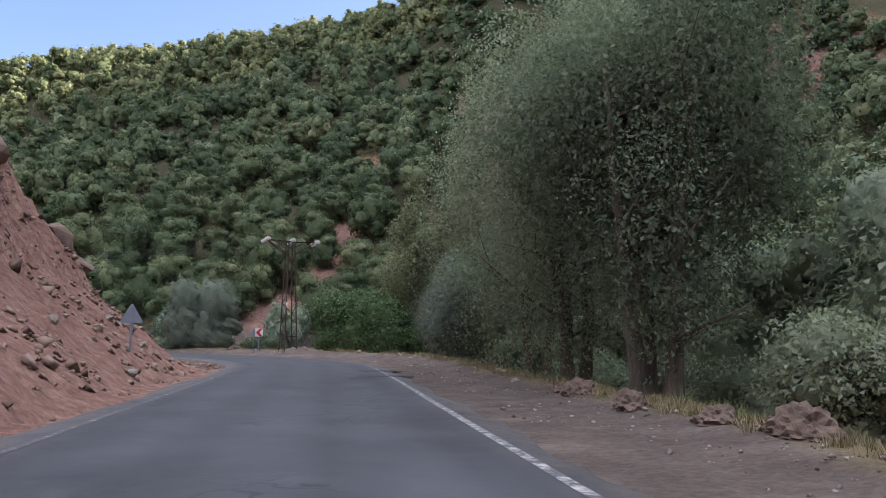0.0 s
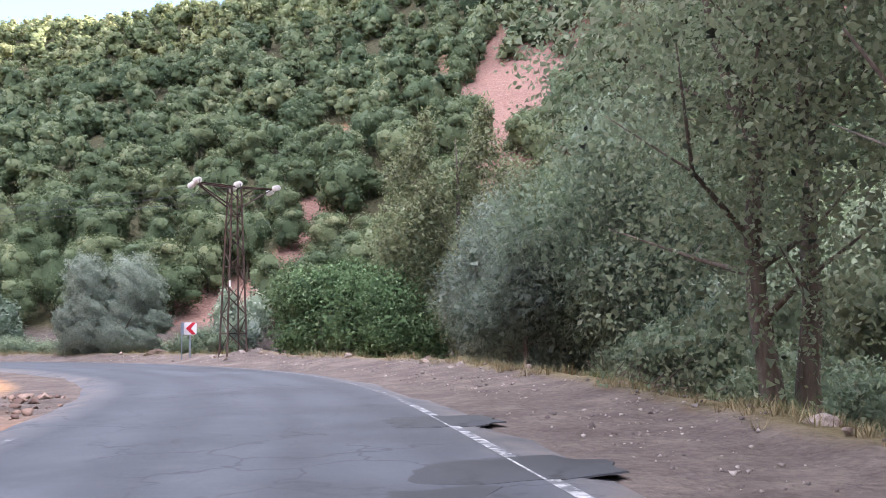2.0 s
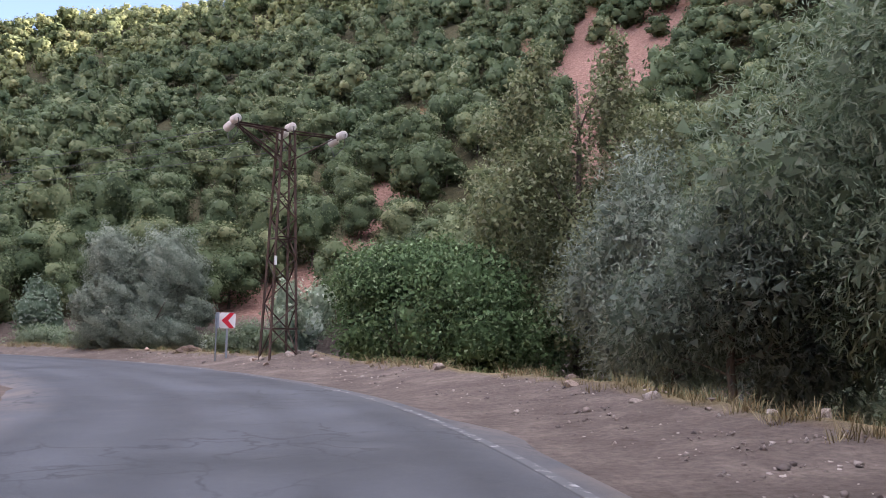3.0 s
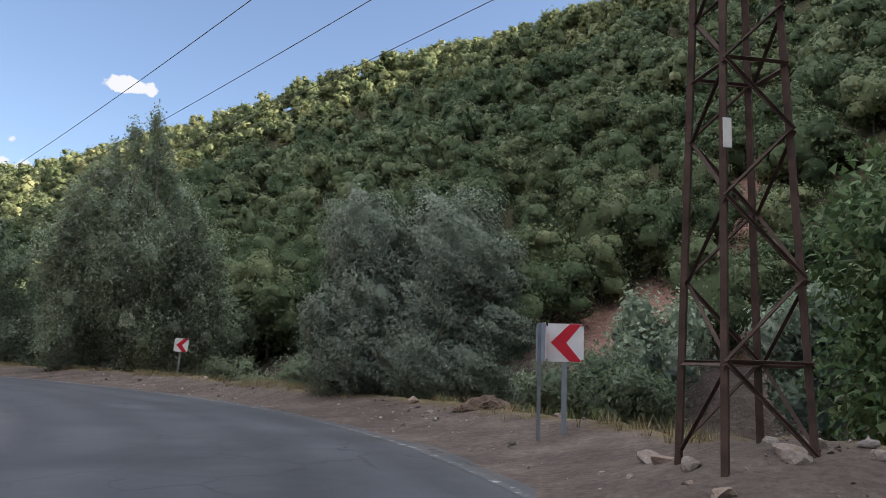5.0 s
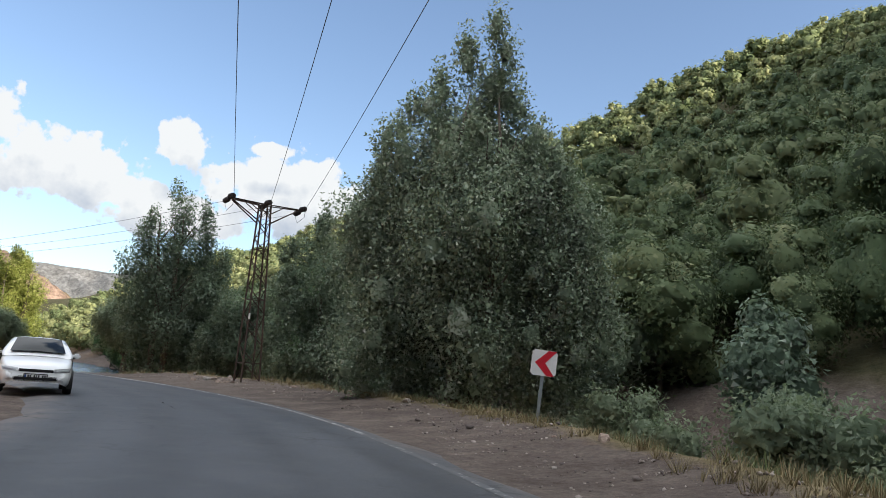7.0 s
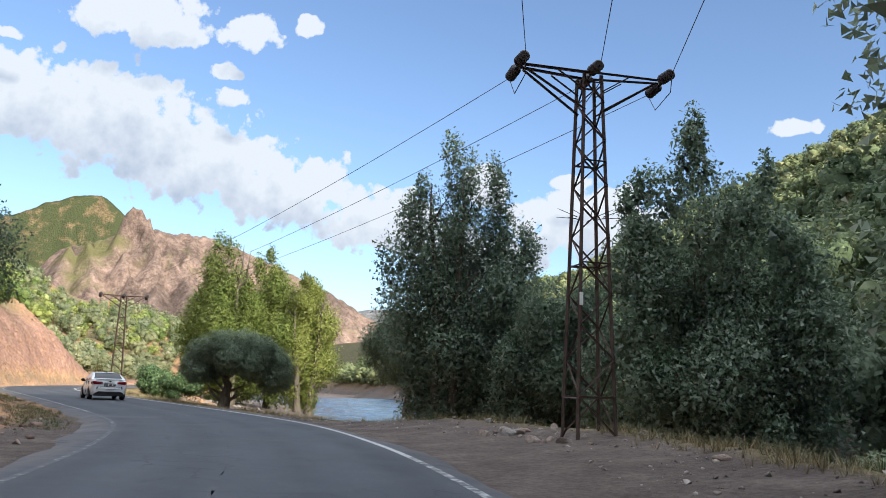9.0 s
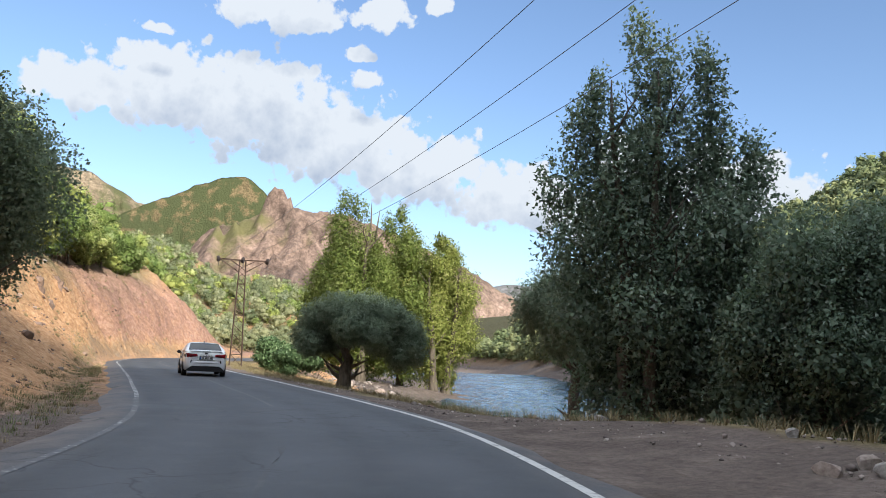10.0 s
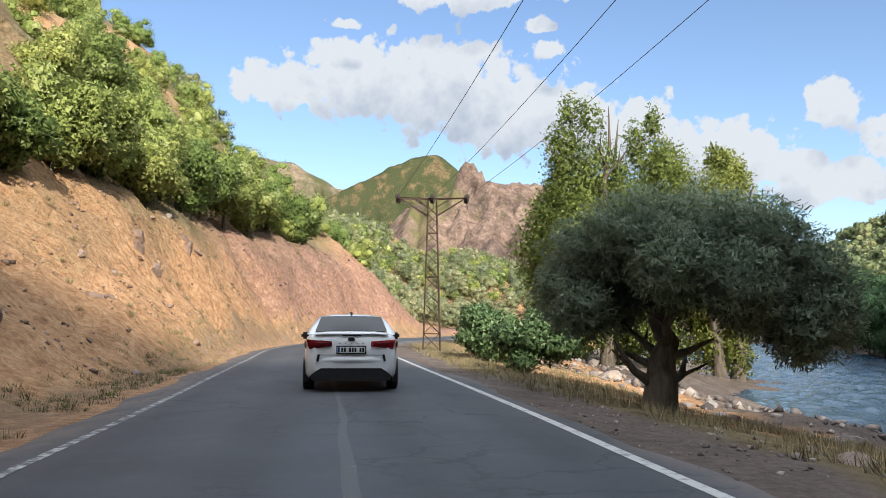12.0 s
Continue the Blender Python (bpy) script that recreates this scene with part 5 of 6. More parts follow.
M_SIGN_BACK = plain("sign_back_grey", (0.26, 0.30, 0.35), 0.5, 0.3, 0.12)


def plate_mesh(size, r=0.04, thick=0.012):
    bm = bmesh.new()
    box(bm, 0, 0, 0, size, thick, size, 0.0)
    vert = [e for e in bm.edges if abs((e.verts[0].co - e.verts[1].co).y) > thick * 0.5]
    bmesh.ops.bevel(bm, geom=vert, offset=r, segments=4, affect="EDGES")
    return bm


def chevron_mesh(size):
    """A red arrow that points to -x, as a thin raised sheet."""
    bm = bmesh.new()
    h = size / 2 * 0.98
    pts = [(0.14, h), (0.45, h), (0.05, 0), (0.45, -h), (0.14, -h), (-0.36, 0)]
    pts = [(px * size if abs(px) < 0.46 else px, pz) for px, pz in pts]
    f = bm.faces.new([bm.verts.new((px, -0.0095, pz)) for px, pz in pts][::-1])
    r = bmesh.ops.extrude_face_region(bm, geom=[f])
    bmesh.ops.translate(bm, vec=(0, 0.003, 0), verts=[v for v in r["geom"] if isinstance(v, bmesh.types.BMVert)])
    bmesh.ops.recalc_face_normals(bm, faces=bm.faces)
    return bm


def post_mesh(h):
    """A C-section post."""
    bm = bmesh.new()
    box(bm, 0, 0.012, h / 2 - 0.2, 0.075, 0.006, h + 0.4, 0)
    box(bm, -0.036, 0.03, h / 2 - 0.2, 0.006, 0.04, h + 0.4, 0)
    box(bm, 0.036, 0.03, h / 2 - 0.2, 0.006, 0.04, h + 0.4, 0)
    return bm


def chevron_sign(x, y, top, turn, label, tilt=0.0, size=0.6):
    z = ground(x, y)
    ob = thing("chevron_sign", label, "road sign", "bend chevron signs", at=(x, y, z), turn=turn)
    ob.rotation_euler = (0, radians(tilt), radians(turn))
    part("post", post_mesh(top - z - 0.02), M_GALV, ob)
    panel = part("panel", plate_mesh(size), M_SIGN_WHITE, ob, "white square panel")
    panel.location = (0, 0, top - z - size / 2)
    part("chevron", chevron_mesh(size), M_SIGN_RED, panel, "red chevron pointing along the bend")
    back = part("panel_back", plate_mesh(size * 0.995, thick=0.004), M_SIGN_BACK, panel, "bare grey back")
    back.location = (0, 0.009, 0)


chevron_sign(-3.74, 57.9, 1.95, 8, "red and white chevron sign on a galvanised post")
chevron_sign(-4.08, 57.76, 1.95, 118, "chevron sign seen from its grey back")
chevron_sign(-24.8, 74.6, 2.0, 44, "slightly tilted red and white chevron sign on the verge", tilt=4)


def triangle_sign(x, y, turn):
    z = ground(x, y)
    ob = thing("warning_sign", "triangular warning sign seen from its grey back", "road sign", at=(x, y, z), turn=turn)
    part("post", post_mesh(1.15), M_GALV, ob)
    bm = bmesh.new()
    pts = [(-0.36, 0.85), (0.36, 0.85), (0.0, 1.48)]
    ring = []
    for k in range(3):
        a, b, c = Vector(pts[k]), Vector(pts[k - 1]), Vector(pts[(k + 1) % 3])
        for d in (b - a, c - a):
            q = a + d.normalized() * 0.06
            ring.append((q.x, q.y))
    f = bm.faces.new([bm.verts.new((px, 0, pz)) for px, pz in ring])
    r = bmesh.ops.extrude_face_region(bm, geom=[f])
    bmesh.ops.translate(bm, vec=(0, -0.012, 0), verts=[v for v in r["geom"] if isinstance(v, bmesh.types.BMVert)])
    bmesh.ops.recalc_face_normals(bm, faces=bm.faces)
    part("panel", bm, M_SIGN_BACK, ob)


triangle_sign(-1.9, 22.3, 8)


# ---- cars ----
def car_paint():
    m = Mat("car_paint_white")
    f = m.noise(2.5, 4)
    m.color(m.ramp(f, (0.3, (0.80, 0.815, 0.835)), (0.7, (0.85, 0.86, 0.875)))).rough(0.25)
    m.p.inputs["Coat Weight"].default_value = 0.6
    m.p.inputs["Coat Roughness"].default_value = 0.06
    return m.m


def glass_dark():
    m = Mat("car_glass_tinted")
    m.color((0.012, 0.016, 0.02)).rough(0.04)
    m.p.inputs["Specular IOR Level"].default_value = 0.2
    return m.m


M_CAR, M_CARGLASS = car_paint(), glass_dark()
M_TRIM = plain("black_plastic", (0.018, 0.018, 0.02), 0.5, 0, 0.2, 20)
M_TYRE = plain("tyre_rubber", (0.02, 0.02, 0.021), 0.85, 0, 0.2, 20)
M_RIM = plain("alloy_rim", (0.35, 0.36, 0.38), 0.35, 0.8)
M_TAIL = plain("tail_lamp_red", (0.30, 0.012, 0.02), 0.12, 0, 0.25, 8)
M_TAIL_DARK = plain("tail_lamp_smoked", (0.08, 0.012, 0.018), 0.12)
M_NUMBER = plain("number_plate", (0.72, 0.73, 0.72), 0.4, 0, 0.04)
M_INK = plain("black_ink", (0.02, 0.02, 0.022), 0.5)
M_BLUE = plain("blue_band", (0.02, 0.07, 0.28), 0.4)
M_LAMP = plain("headlamp_clear", (0.6, 0.62, 0.64), 0.08, 0.3)


def loft(stations, ring, close=False):
    """Surface through ring(y) point lists; both sides mirrored."""
    bm = bmesh.new()
    rows_ = []
    for y in stations:
        half = ring(y)
        full = [(-px, pz) for px, pz in half] + [(px, pz) for px, pz in half[::-1][1:]] if abs(half[-1][0]) < 1e-6 else [(-px, pz) for px, pz in half] + [(px, pz) for px, pz in half[::-1]]
        rows_.append([bm.verts.new((px, y, pz)) for px, pz in full])
    for a, b in zip(rows_, rows_[1:]):
        for k in range(len(a) - 1):
            bm.faces.new((a[k], a[k + 1], b[k + 1], b[k]))
    if close:
        bm.faces.new(rows_[0])
        bm.faces.new(rows_[-1][::-1])
    smooth_faces(bm)
    bmesh.ops.recalc_face_normals(bm, faces=bm.faces)
    return bm


def panel_patch(bm, corners, nu=8, nv=5, bulge=(0, 0, 0), lift=0.0):
    """A slightly bulged sheet between four corners (bl, br, tr, tl)."""
    bl, br, tr, tl = (Vector(c) for c in corners)
    bulge = Vector(bulge)
    grid = []
    for j in range(nv + 1):
        v = j / nv
        row = []
        for i in range(nu + 1):
            u = i / nu
            p = (bl.lerp(br, u)).lerp(tl.lerp(tr, u), v)
            p = p + bulge * (4 * u * (1 - u)) * (0.5 + 2 * v * (1 - v))
            row.append(bm.verts.new(p))
        grid.append(row)
    for j in range(nv):
        for i in range(nu):
            bm.faces.new((grid[j][i], grid[j][i + 1], grid[j + 1][i + 1], grid[j + 1][i]))
    for f in bm.faces:
        f.smooth = True


def wheel(car, x, y, r=0.325, w=0.21):
    bm = bmesh.new()
    n = 28
    prof = [(0.62, -0.5), (0.93, -0.5), (1.0, -0.36), (1.0, 0.36), (0.93, 0.5), (0.62, 0.5)]
    rings = [[bm.verts.new((p[1] * w, math.cos(2 * math.pi * k / n) * r * p[0], math.sin(2 * math.pi * k / n) * r * p[0])) for k in range(n)] for p in prof]
    for a, b in zip(rings, rings[1:]):
        for k in range(n):
            bm.faces.new((a[k], a[(k + 1) % n], b[(k + 1) % n], b[k]))
    smooth_faces(bm)
    ob = part("wheel", bm, M_TYRE, car)
    ob.location = (x, y, r)
    bm = bmesh.new()
    s = 1 if x > 0 else -1
    rod(bm, (s * 0.02, 0, 0), (s * 0.05, 0, 0), r * 0.62, r * 0.6, 28)
    for k in range(5):
        a = 2 * math.pi * k / 5
        rod(bm, (s * 0.06, 0, 0), (s * 0.075, math.cos(a) * r * 0.58, math.sin(a) * r * 0.58), 0.045, 0.03, 6)
    part("rim", bm, M_RIM, ob)
    return ob


def saloon(x, y, turn, label, face):
    """A white saloon, rear bumper at the origin, nose to +y. face: 'rear' or 'front' details are the fuller."""
    ob = thing("car", label, "car", at=(x, y, 0.022), turn=turn)
    LEN = 4.62
    half_w = lambda yy: np.interp(yy, [0, 0.08, 0.25, 0.7, 1.6, 3.2, 3.9, 4.35, 4.55, LEN], [0.70, 0.80, 0.865, 0.905, 0.912, 0.905, 0.88, 0.80, 0.70, 0.58])
    belt = lambda yy: np.interp(yy, [0, 0.06, 0.2, 0.6, 1.0, 1.8, 3.2, 3.6, 4.2, 4.5, LEN], [0.97, 1.055, 1.085, 1.08, 1.06, 1.0, 0.97, 0.93, 0.82, 0.70, 0.55])
    low = lambda yy: np.interp(yy, [0, 0.2, 0.6, 4.0, 4.4, LEN], [0.38, 0.30, 0.22, 0.2, 0.24, 0.3])

    def section(yy):
        w, zb, z0 = float(half_w(yy)), float(belt(yy)), float(low(yy))
        mid = z0 + (zb - z0) * 0.45
        return [(w * 0.90, z0), (w * 0.965, z0 + 0.08), (w * 0.99, mid - 0.06), (w, mid), (w * 0.995, mid + 0.1), (w * 0.975, zb - 0.14), (w * 0.945, zb - 0.05), (w * 0.88, zb - 0.008), (w * 0.5, zb + 0.018), (0.0, zb + 0.026)]

    stations = [0, 0.03, 0.08, 0.16, 0.28, 0.45, 0.7, 1.0, 1.4, 1.8, 2.3, 2.8, 3.2, 3.5, 3.8, 4.05, 4.25, 4.4, 4.5, 4.57, LEN]
    part("body", loft(stations, section, True), M_CAR, ob)
    # cabin: roof and pillars
    prof = lambda yy: float(np.interp(yy, [0.62, 0.8, 1.15, 1.5, 1.95, 2.3, 2.6, 3.0, 3.55], [1.09, 1.17, 1.33, 1.425, 1.468, 1.47, 1.435, 1.255, 0.96]))

    def cabin(yy):
        zt, zb = prof(yy), float(belt(yy)) - 0.05
        k = np.clip((zt - 1.08) / 0.38, 0, 1)
        wb = float(half_w(yy)) * 0.93
        wt = wb - 0.17 * k - 0.03
        return [(wb, zb), (wb - 0.03, zb + (zt - zb) * 0.3), (wt + 0.06, zb + (zt - zb) * 0.82), (wt - 0.02, zt - 0.03), (wt * 0.6, zt + 0.005), (0.0, zt + 0.014)]

    part("roof", loft([0.62, 0.8, 1.0, 1.2, 1.5, 1.95, 2.3, 2.6, 2.85, 3.1, 3.35, 3.55], cabin), M_CAR, ob)
    bm = bmesh.new()
    panel_patch(bm, [(-0.70, 0.70, 1.13), (0.70, 0.70, 1.13), (0.61, 1.43, 1.425), (-0.61, 1.43, 1.425)], bulge=(0, -0.035, 0.03))
    part("rear_window", bm, M_CARGLASS, ob, "dark tinted rear window")
    bm = bmesh.new()
    panel_patch(bm, [(0.68, 3.42, 1.075), (-0.68, 3.42, 1.075), (-0.56, 2.64, 1.445), (0.56, 2.64, 1.445)], bulge=(0, 0.05, 0.045))
    part("windscreen", bm, M_CARGLASS, ob)
    for s in (-1, 1):
        for a, b, ta, tb in ((1.28, 2.1, 1.42, 2.1), (2.16, 3.2, 2.16, 2.72)):
            bm = bmesh.new()
            za, zb = float(belt(a)) + 0.03, float(belt(b)) + 0.03
            panel_patch(bm, [(s * 0.845, a, za), (s * 0.845, b, zb), (s * 0.665, tb, 1.385), (s * 0.665, ta, 1.36)], 5, 4, bulge=(s * 0.012, 0, 0))
            part("side_window", bm, M_CARGLASS, ob)
        bm = bmesh.new()
        box(bm, s * 0.99, 2.92, 1.02, 0.2, 0.1, 0.15, 0.04)
        m = part("wing_mirror", bm, M_TRIM if face == "rear" else M_CAR, ob)
        bm = bmesh.new()
        box(bm, s * 0.90, 2.94, 0.96, 0.12, 0.05, 0.04, 0.01)
        part("mirror_arm", bm, M_TRIM, m)
        # door seams and handles
        for yy in (1.3, 2.13, 3.15):
            bm = bmesh.new()
            box(bm, s * float(half_w(yy)) * 0.99, yy, 0.64, 0.022, 0.008, 0.62, 0)
            part("door_seam", bm, M_TRIM, ob)
        for yy in (1.5, 2.4):
            bm = bmesh.new()
            box(bm, s * 0.915, yy, 0.83, 0.03, 0.17, 0.028, 0.008)
            part("door_handle", bm, M_CAR, ob)
        # wheel arches
        for yy in (0.98, 3.65):
            bm = bmesh.new()
            n = 20
            xo = s * (float(half_w(yy)) + 0.004)
            ring = [bm.verts.new((xo, yy + math.cos(math.pi * k / n) * 0.385, 0.30 + math.sin(math.pi * k / n) * 0.40)) for k in range(n + 1)]
            ring += [bm.verts.new((xo, yy - 0.385, 0.16)), bm.verts.new((xo, yy + 0.385, 0.16))]
            f = bm.faces.new(ring)
            r = bmesh.ops.extrude_face_region(bm, geom=[f])
            bmesh.ops.translate(bm, vec=(-s * 0.1, 0, 0), verts=[v for v in r["geom"] if isinstance(v, bmesh.types.BMVert)])
            bmesh.ops.recalc_face_normals(bm, faces=bm.faces)
            part("wheel_arch", bm, M_TRIM, ob)
            wheel(ob, s * 0.82, yy)
    # tail
    bm = bmesh.new()
    pts = [(-0.66, 0.39), (-0.56, 0.45), (0.56, 0.45), (0.66, 0.39), (0.76, 0.30), (0.72, 0.22), (-0.72, 0.22), (-0.76, 0.30)]
    f = bm.faces.new([bm.verts.new((px, -0.012, pz)) for px, pz in pts])
    r = bmesh.ops.extrude_face_region(bm, geom=[f])
    bmesh.ops.translate(bm, vec=(0, 0.3, 0), verts=[v for v in r["geom"] if isinstance(v, bmesh.types.BMVert)])
    bmesh.ops.recalc_face_normals(bm, faces=bm.faces)
    part("bumper_insert", bm, M_TRIM, ob, "black lower bumper")
    bm = bmesh.new()
    panel_patch(bm, [(-0.72, 0.02, 0.56), (0.72, 0.02, 0.56), (0.70, 0.035, 0.66), (-0.70, 0.035, 0.66)], 10, 3, bulge=(0, -0.075, 0))
    part("bumper", bm, M_CAR, ob)
    for s in (-1, 1):
        bm = bmesh.new()
        box(bm, s * 0.735, 0.0, 0.50, 0.045, 0.07, 0.14, 0.012, Matrix.Rotation(radians(-12 * s), 4, "Y"))
        part("corner_vent", bm, M_TRIM, ob)
        bm = bmesh.new()
        panel_patch(bm, [(s * 0.79, 0.06, 0.80), (s * 0.36, -0.035, 0.855), (s * 0.37, -0.03, 0.95), (s * 0.84, 0.10, 0.985)], 10, 4, bulge=(s * 0.03, -0.06, 0))
        bmesh.ops.solidify(bm, geom=bm.faces[:], thickness=0.02)
        lamp = part("tail_lamp", bm, M_TAIL, ob, "wrap-round red tail lamp")
        bm = bmesh.new()
        box(bm, s * 0.56, -0.085, 0.905, 0.30, 0.012, 0.016, 0.004)
        part("lamp_bar", bm, M_TAIL_DARK, lamp)
        bm = bmesh.new()
        panel_patch(bm, [(s * 0.84, 0.16, 0.80), (s * 0.885, 0.42, 0.86), (s * 0.885, 0.44, 0.945), (s * 0.845, 0.17, 0.95)], 5, 3, bulge=(s * 0.03, 0, 0))
        part("lamp_side", bm, M_TAIL_DARK, lamp)
    bm = bmesh.new()
    box(bm, 0, 0.06, 1.083, 1.4, 0.12, 0.02, 0.009)
    part("boot_lip", bm, M_CAR, ob)
    bm = bmesh.new()
    box(bm, 0, -0.003, 1.058, 0.36, 0.02, 0.024, 0.006)
    part("high_brake_lamp", bm, M_TRIM, ob)
    for a, b in (((-0.62, 0.02, 0.70), (-0.55, -0.0, 0.98)), ((0.62, 0.02, 0.70), (0.55, -0.0, 0.98)), ((-0.62, 0.0, 0.695), (0.62, 0.0, 0.695))):
        bm = bmesh.new()
        rod(bm, a, b, 0.006, n=5)
        part("boot_seam", bm, M_TRIM, ob)
    bm = bmesh.new()
    rod(bm, (0, -0.02, 0.985), (0, 0.01, 0.985), 0.05, 0.055, 20)
    bmesh.ops.scale(bm, vec=(1.35, 1, 1), verts=bm.verts)
    bmesh.ops.scale(bm, vec=(1, 1, 0.6), space=Matrix.Translation((0, 0, -0.985)), verts=bm.verts)
    part("badge", bm, M_INK, ob, "small dark oval badge")
    for k in range(5):
        bm = bmesh.new()
        box(bm, -0.22 + k * 0.11, -0.012, 0.915, 0.035, 0.02, 0.018, 0.003)
        part("badge_letter", bm, M_RIM, ob)
    number(ob, 0, -0.035, 0.79)
    bm = bmesh.new()
    tube(bm, [(0, 1.55, 1.45), (0, 1.62, 1.5), (0, 1.8, 1.47)], [0.015, 0.03, 0.012], 6)
    part("antenna_fin", bm, M_TRIM, ob)
    # nose
    bm = bmesh.new()
    box(bm, 0, LEN - 0.02, 0.40, 1.05, 0.1, 0.13, 0.03)
    part("grille", bm, M_TRIM, ob)
    bm = bmesh.new()
    box(bm, 0, LEN - 0.04, 0.59, 0.86, 0.1, 0.1, 0.03)
    part("upper_grille", bm, M_TRIM, ob)
    for s in (-1, 1):
        bm = bmesh.new()
        panel_patch(bm, [(s * 0.40, LEN + 0.03, 0.57), (s * 0.80, LEN - 0.17, 0.60), (s * 0.82, LEN - 0.22, 0.71), (s * 0.42, LEN - 0.02, 0.66)], 6, 3, bulge=(s * 0.03, 0.05, 0))
        bmesh.ops.solidify(bm, geom=bm.faces[:], thickness=0.02)
        part("headlamp", bm, M_LAMP, ob)
    if face == "front":
        n = number(ob, 0, LEN + 0.012, 0.45)
        n.rotation_euler = (0, 0, math.pi)
    return ob


def number(car, x, y, z):
    """A number plate: bars stand for its characters."""
    bm = bmesh.new()
    box(bm, 0, 0, 0, 0.52, 0.014, 0.115, 0.006)
    pl = part("number_plate", bm, M_NUMBER, car)
    pl.location = (x, y, z)
    bm = bmesh.new()
    box(bm, 0, 0.006, 0, 0.56, 0.014, 0.155, 0.006)
    part("plate_frame", bm, M_TRIM, pl, "black plate frame")
    bm = bmesh.new()
    box(bm, -0.235, -0.009, 0, 0.04, 0.006, 0.1, 0)
    part("blue_band", bm, M_BLUE, pl)
    at = -0.17
    for k in range(7):
        at += 0.045 if k in (2, 5) else 0
        bm = bmesh.new()
        box(bm, at, -0.009, 0, 0.036, 0.006, 0.082, 0)
        part("bar", bm, M_INK, pl)
        at += 0.05
    return pl


saloon(-77.45, 69.85, 98.5, "white saloon car with red tail lamps on the asphalt road", "rear")
saloon(-39.4, 68.1, -107, "white saloon car facing the other way on the road bend", "front")


# ---- stones ----
def stone_material():
    m = Mat("verge_stone")
    r = m.n("ShaderNodeObjectInfo").outputs["Random"]
    f = m.noise(3, 7, 0.65)
    a = m.ramp(f, (0.3, (0.22, 0.14, 0.105)), (0.7, (0.42, 0.32, 0.25)))
    b = m.ramp(f, (0.3, (0.20, 0.185, 0.17)), (0.7, (0.40, 0.37, 0.34)))
    m.color(m.mix(r, a, b)).rough(0.9)
    return m.bump(m.noise(14, 6, 0.7), 0.7, 0.03).m


M_STONE = stone_material()


def rock_mesh(seed, sub=2):
    """A broken stone: a lump cut by random flat faces."""
    bm = bmesh.new()
    bmesh.ops.create_icosphere(bm, subdivisions=sub, radius=1.25)
    rnd = random.Random(seed)
    off = Vector((seed * 3.1, seed * 1.7, seed * 0.9))
    cuts = [(Vector((rnd.gauss(0, 1), rnd.gauss(0, 1), rnd.gauss(0, 0.8))).normalized(), rnd.uniform(0.55, 0.95)) for _ in range(11)]
    for v in bm.verts:
        q = v.co * (1 + 0.12 * noise.noise(v.co * 2.0 + off))
        for n, at in cuts:
            over = q.dot(n) - at
            if over > 0:
                q = q - n * over
        v.co = Vector((q.x, q.y, q.z * 0.78)) + Vector((rnd.uniform(-1, 1), rnd.uniform(-1, 1), rnd.uniform(-1, 1))) * 0.02
    me = bpy.data.meshes.new("rock")
    bm.to_mesh(me)
    bm.free()
    me.materials.append(M_STONE)
    return me


ROCKS = [rock_mesh(k) for k in range(6)]


def rock(x, y, size, label, group="", g=random.Random(3)):
    ob = new("rock", ROCKS[g.randrange(6)])
    ob.matrix_world = pose(x, y, ground(x, y) + size * 0.02, g.uniform(-12, 12), g.uniform(-12, 12), g.uniform(0, 360))
    ob.scale = (size * g.uniform(0.8, 1.25), size * g.uniform(0.8, 1.2), size * g.uniform(0.7, 1.0))
    tagged(ob, label, "rock", group)


rock(4.1, 52.1, 0.55, "long flat boulder on the edge of the verge")
rock(8.0, 50.9, 0.5, "boulder on the edge of the verge")
g = random.Random(11)
for k in range(16):
    rock(-0.7 + g.uniform(-1.5, 1.9), 53.9 + g.uniform(-1.2, 0.9), g.uniform(0.06, 0.17), "reddish stone heaped at the pylon foot", "stones at the pylon feet")
for k in range(18):
    rock(-47.4 + g.uniform(-2.4, 1.8), 79.3 + g.uniform(-0.8, 1.2), g.uniform(0.06, 0.2), "pale stone heaped at the pylon foot", "stones at the pylon feet")
for k in range(60):
    s = g.uniform(arc_of(4, 8), arc_of(-72, 70.5))
    i = int(np.searchsorted(ARC, s))
    p = LINE[i] + RIGHT[i] * (float(verge_width(ARC[i])) + g.uniform(-0.8, 0.7))
    rock(float(p[0]), float(p[1]), g.choice([0.05, 0.07, 0.1, 0.13, 0.18]), "weathered stone along the edge of the verge", "stones along the verge")
for k in range(50):
    s = g.uniform(arc_of(-40, 71.5), arc_of(-140, 69))
    i = int(np.searchsorted(ARC, s))
    p = LINE[i] - RIGHT[i] * g.uniform(4.6, 12)
    rock(float(p[0]), float(p[1]), g.choice([0.05, 0.07, 0.1, 0.14, 0.2]), "reddish fallen stone on the cutting", "fallen stones on the cutting")
for k in range(40):
    i = int(np.searchsorted(ARC, g.uniform(arc_of(-15, 61), arc_of(-120, 64))))
    p = LINE[i] + RIGHT[i] * (float(verge_width(ARC[i])) + g.uniform(4.5, 11))
    rock(float(p[0]), float(p[1]), g.choice([0.15, 0.22, 0.3, 0.45]), "grey river boulder on the bank", "river boulders")
for k in range(30):
    y = g.uniform(6, 36)
    i = int(np.searchsorted(ARC, arc_of(4, y)))
    p = LINE[i] - RIGHT[i] * g.uniform(3.9, 7.5)
    rock(float(p[0]), float(p[1]), g.choice([0.06, 0.09, 0.13, 0.2]), "broken red rock at the foot of the bank", "broken rock at the bank")


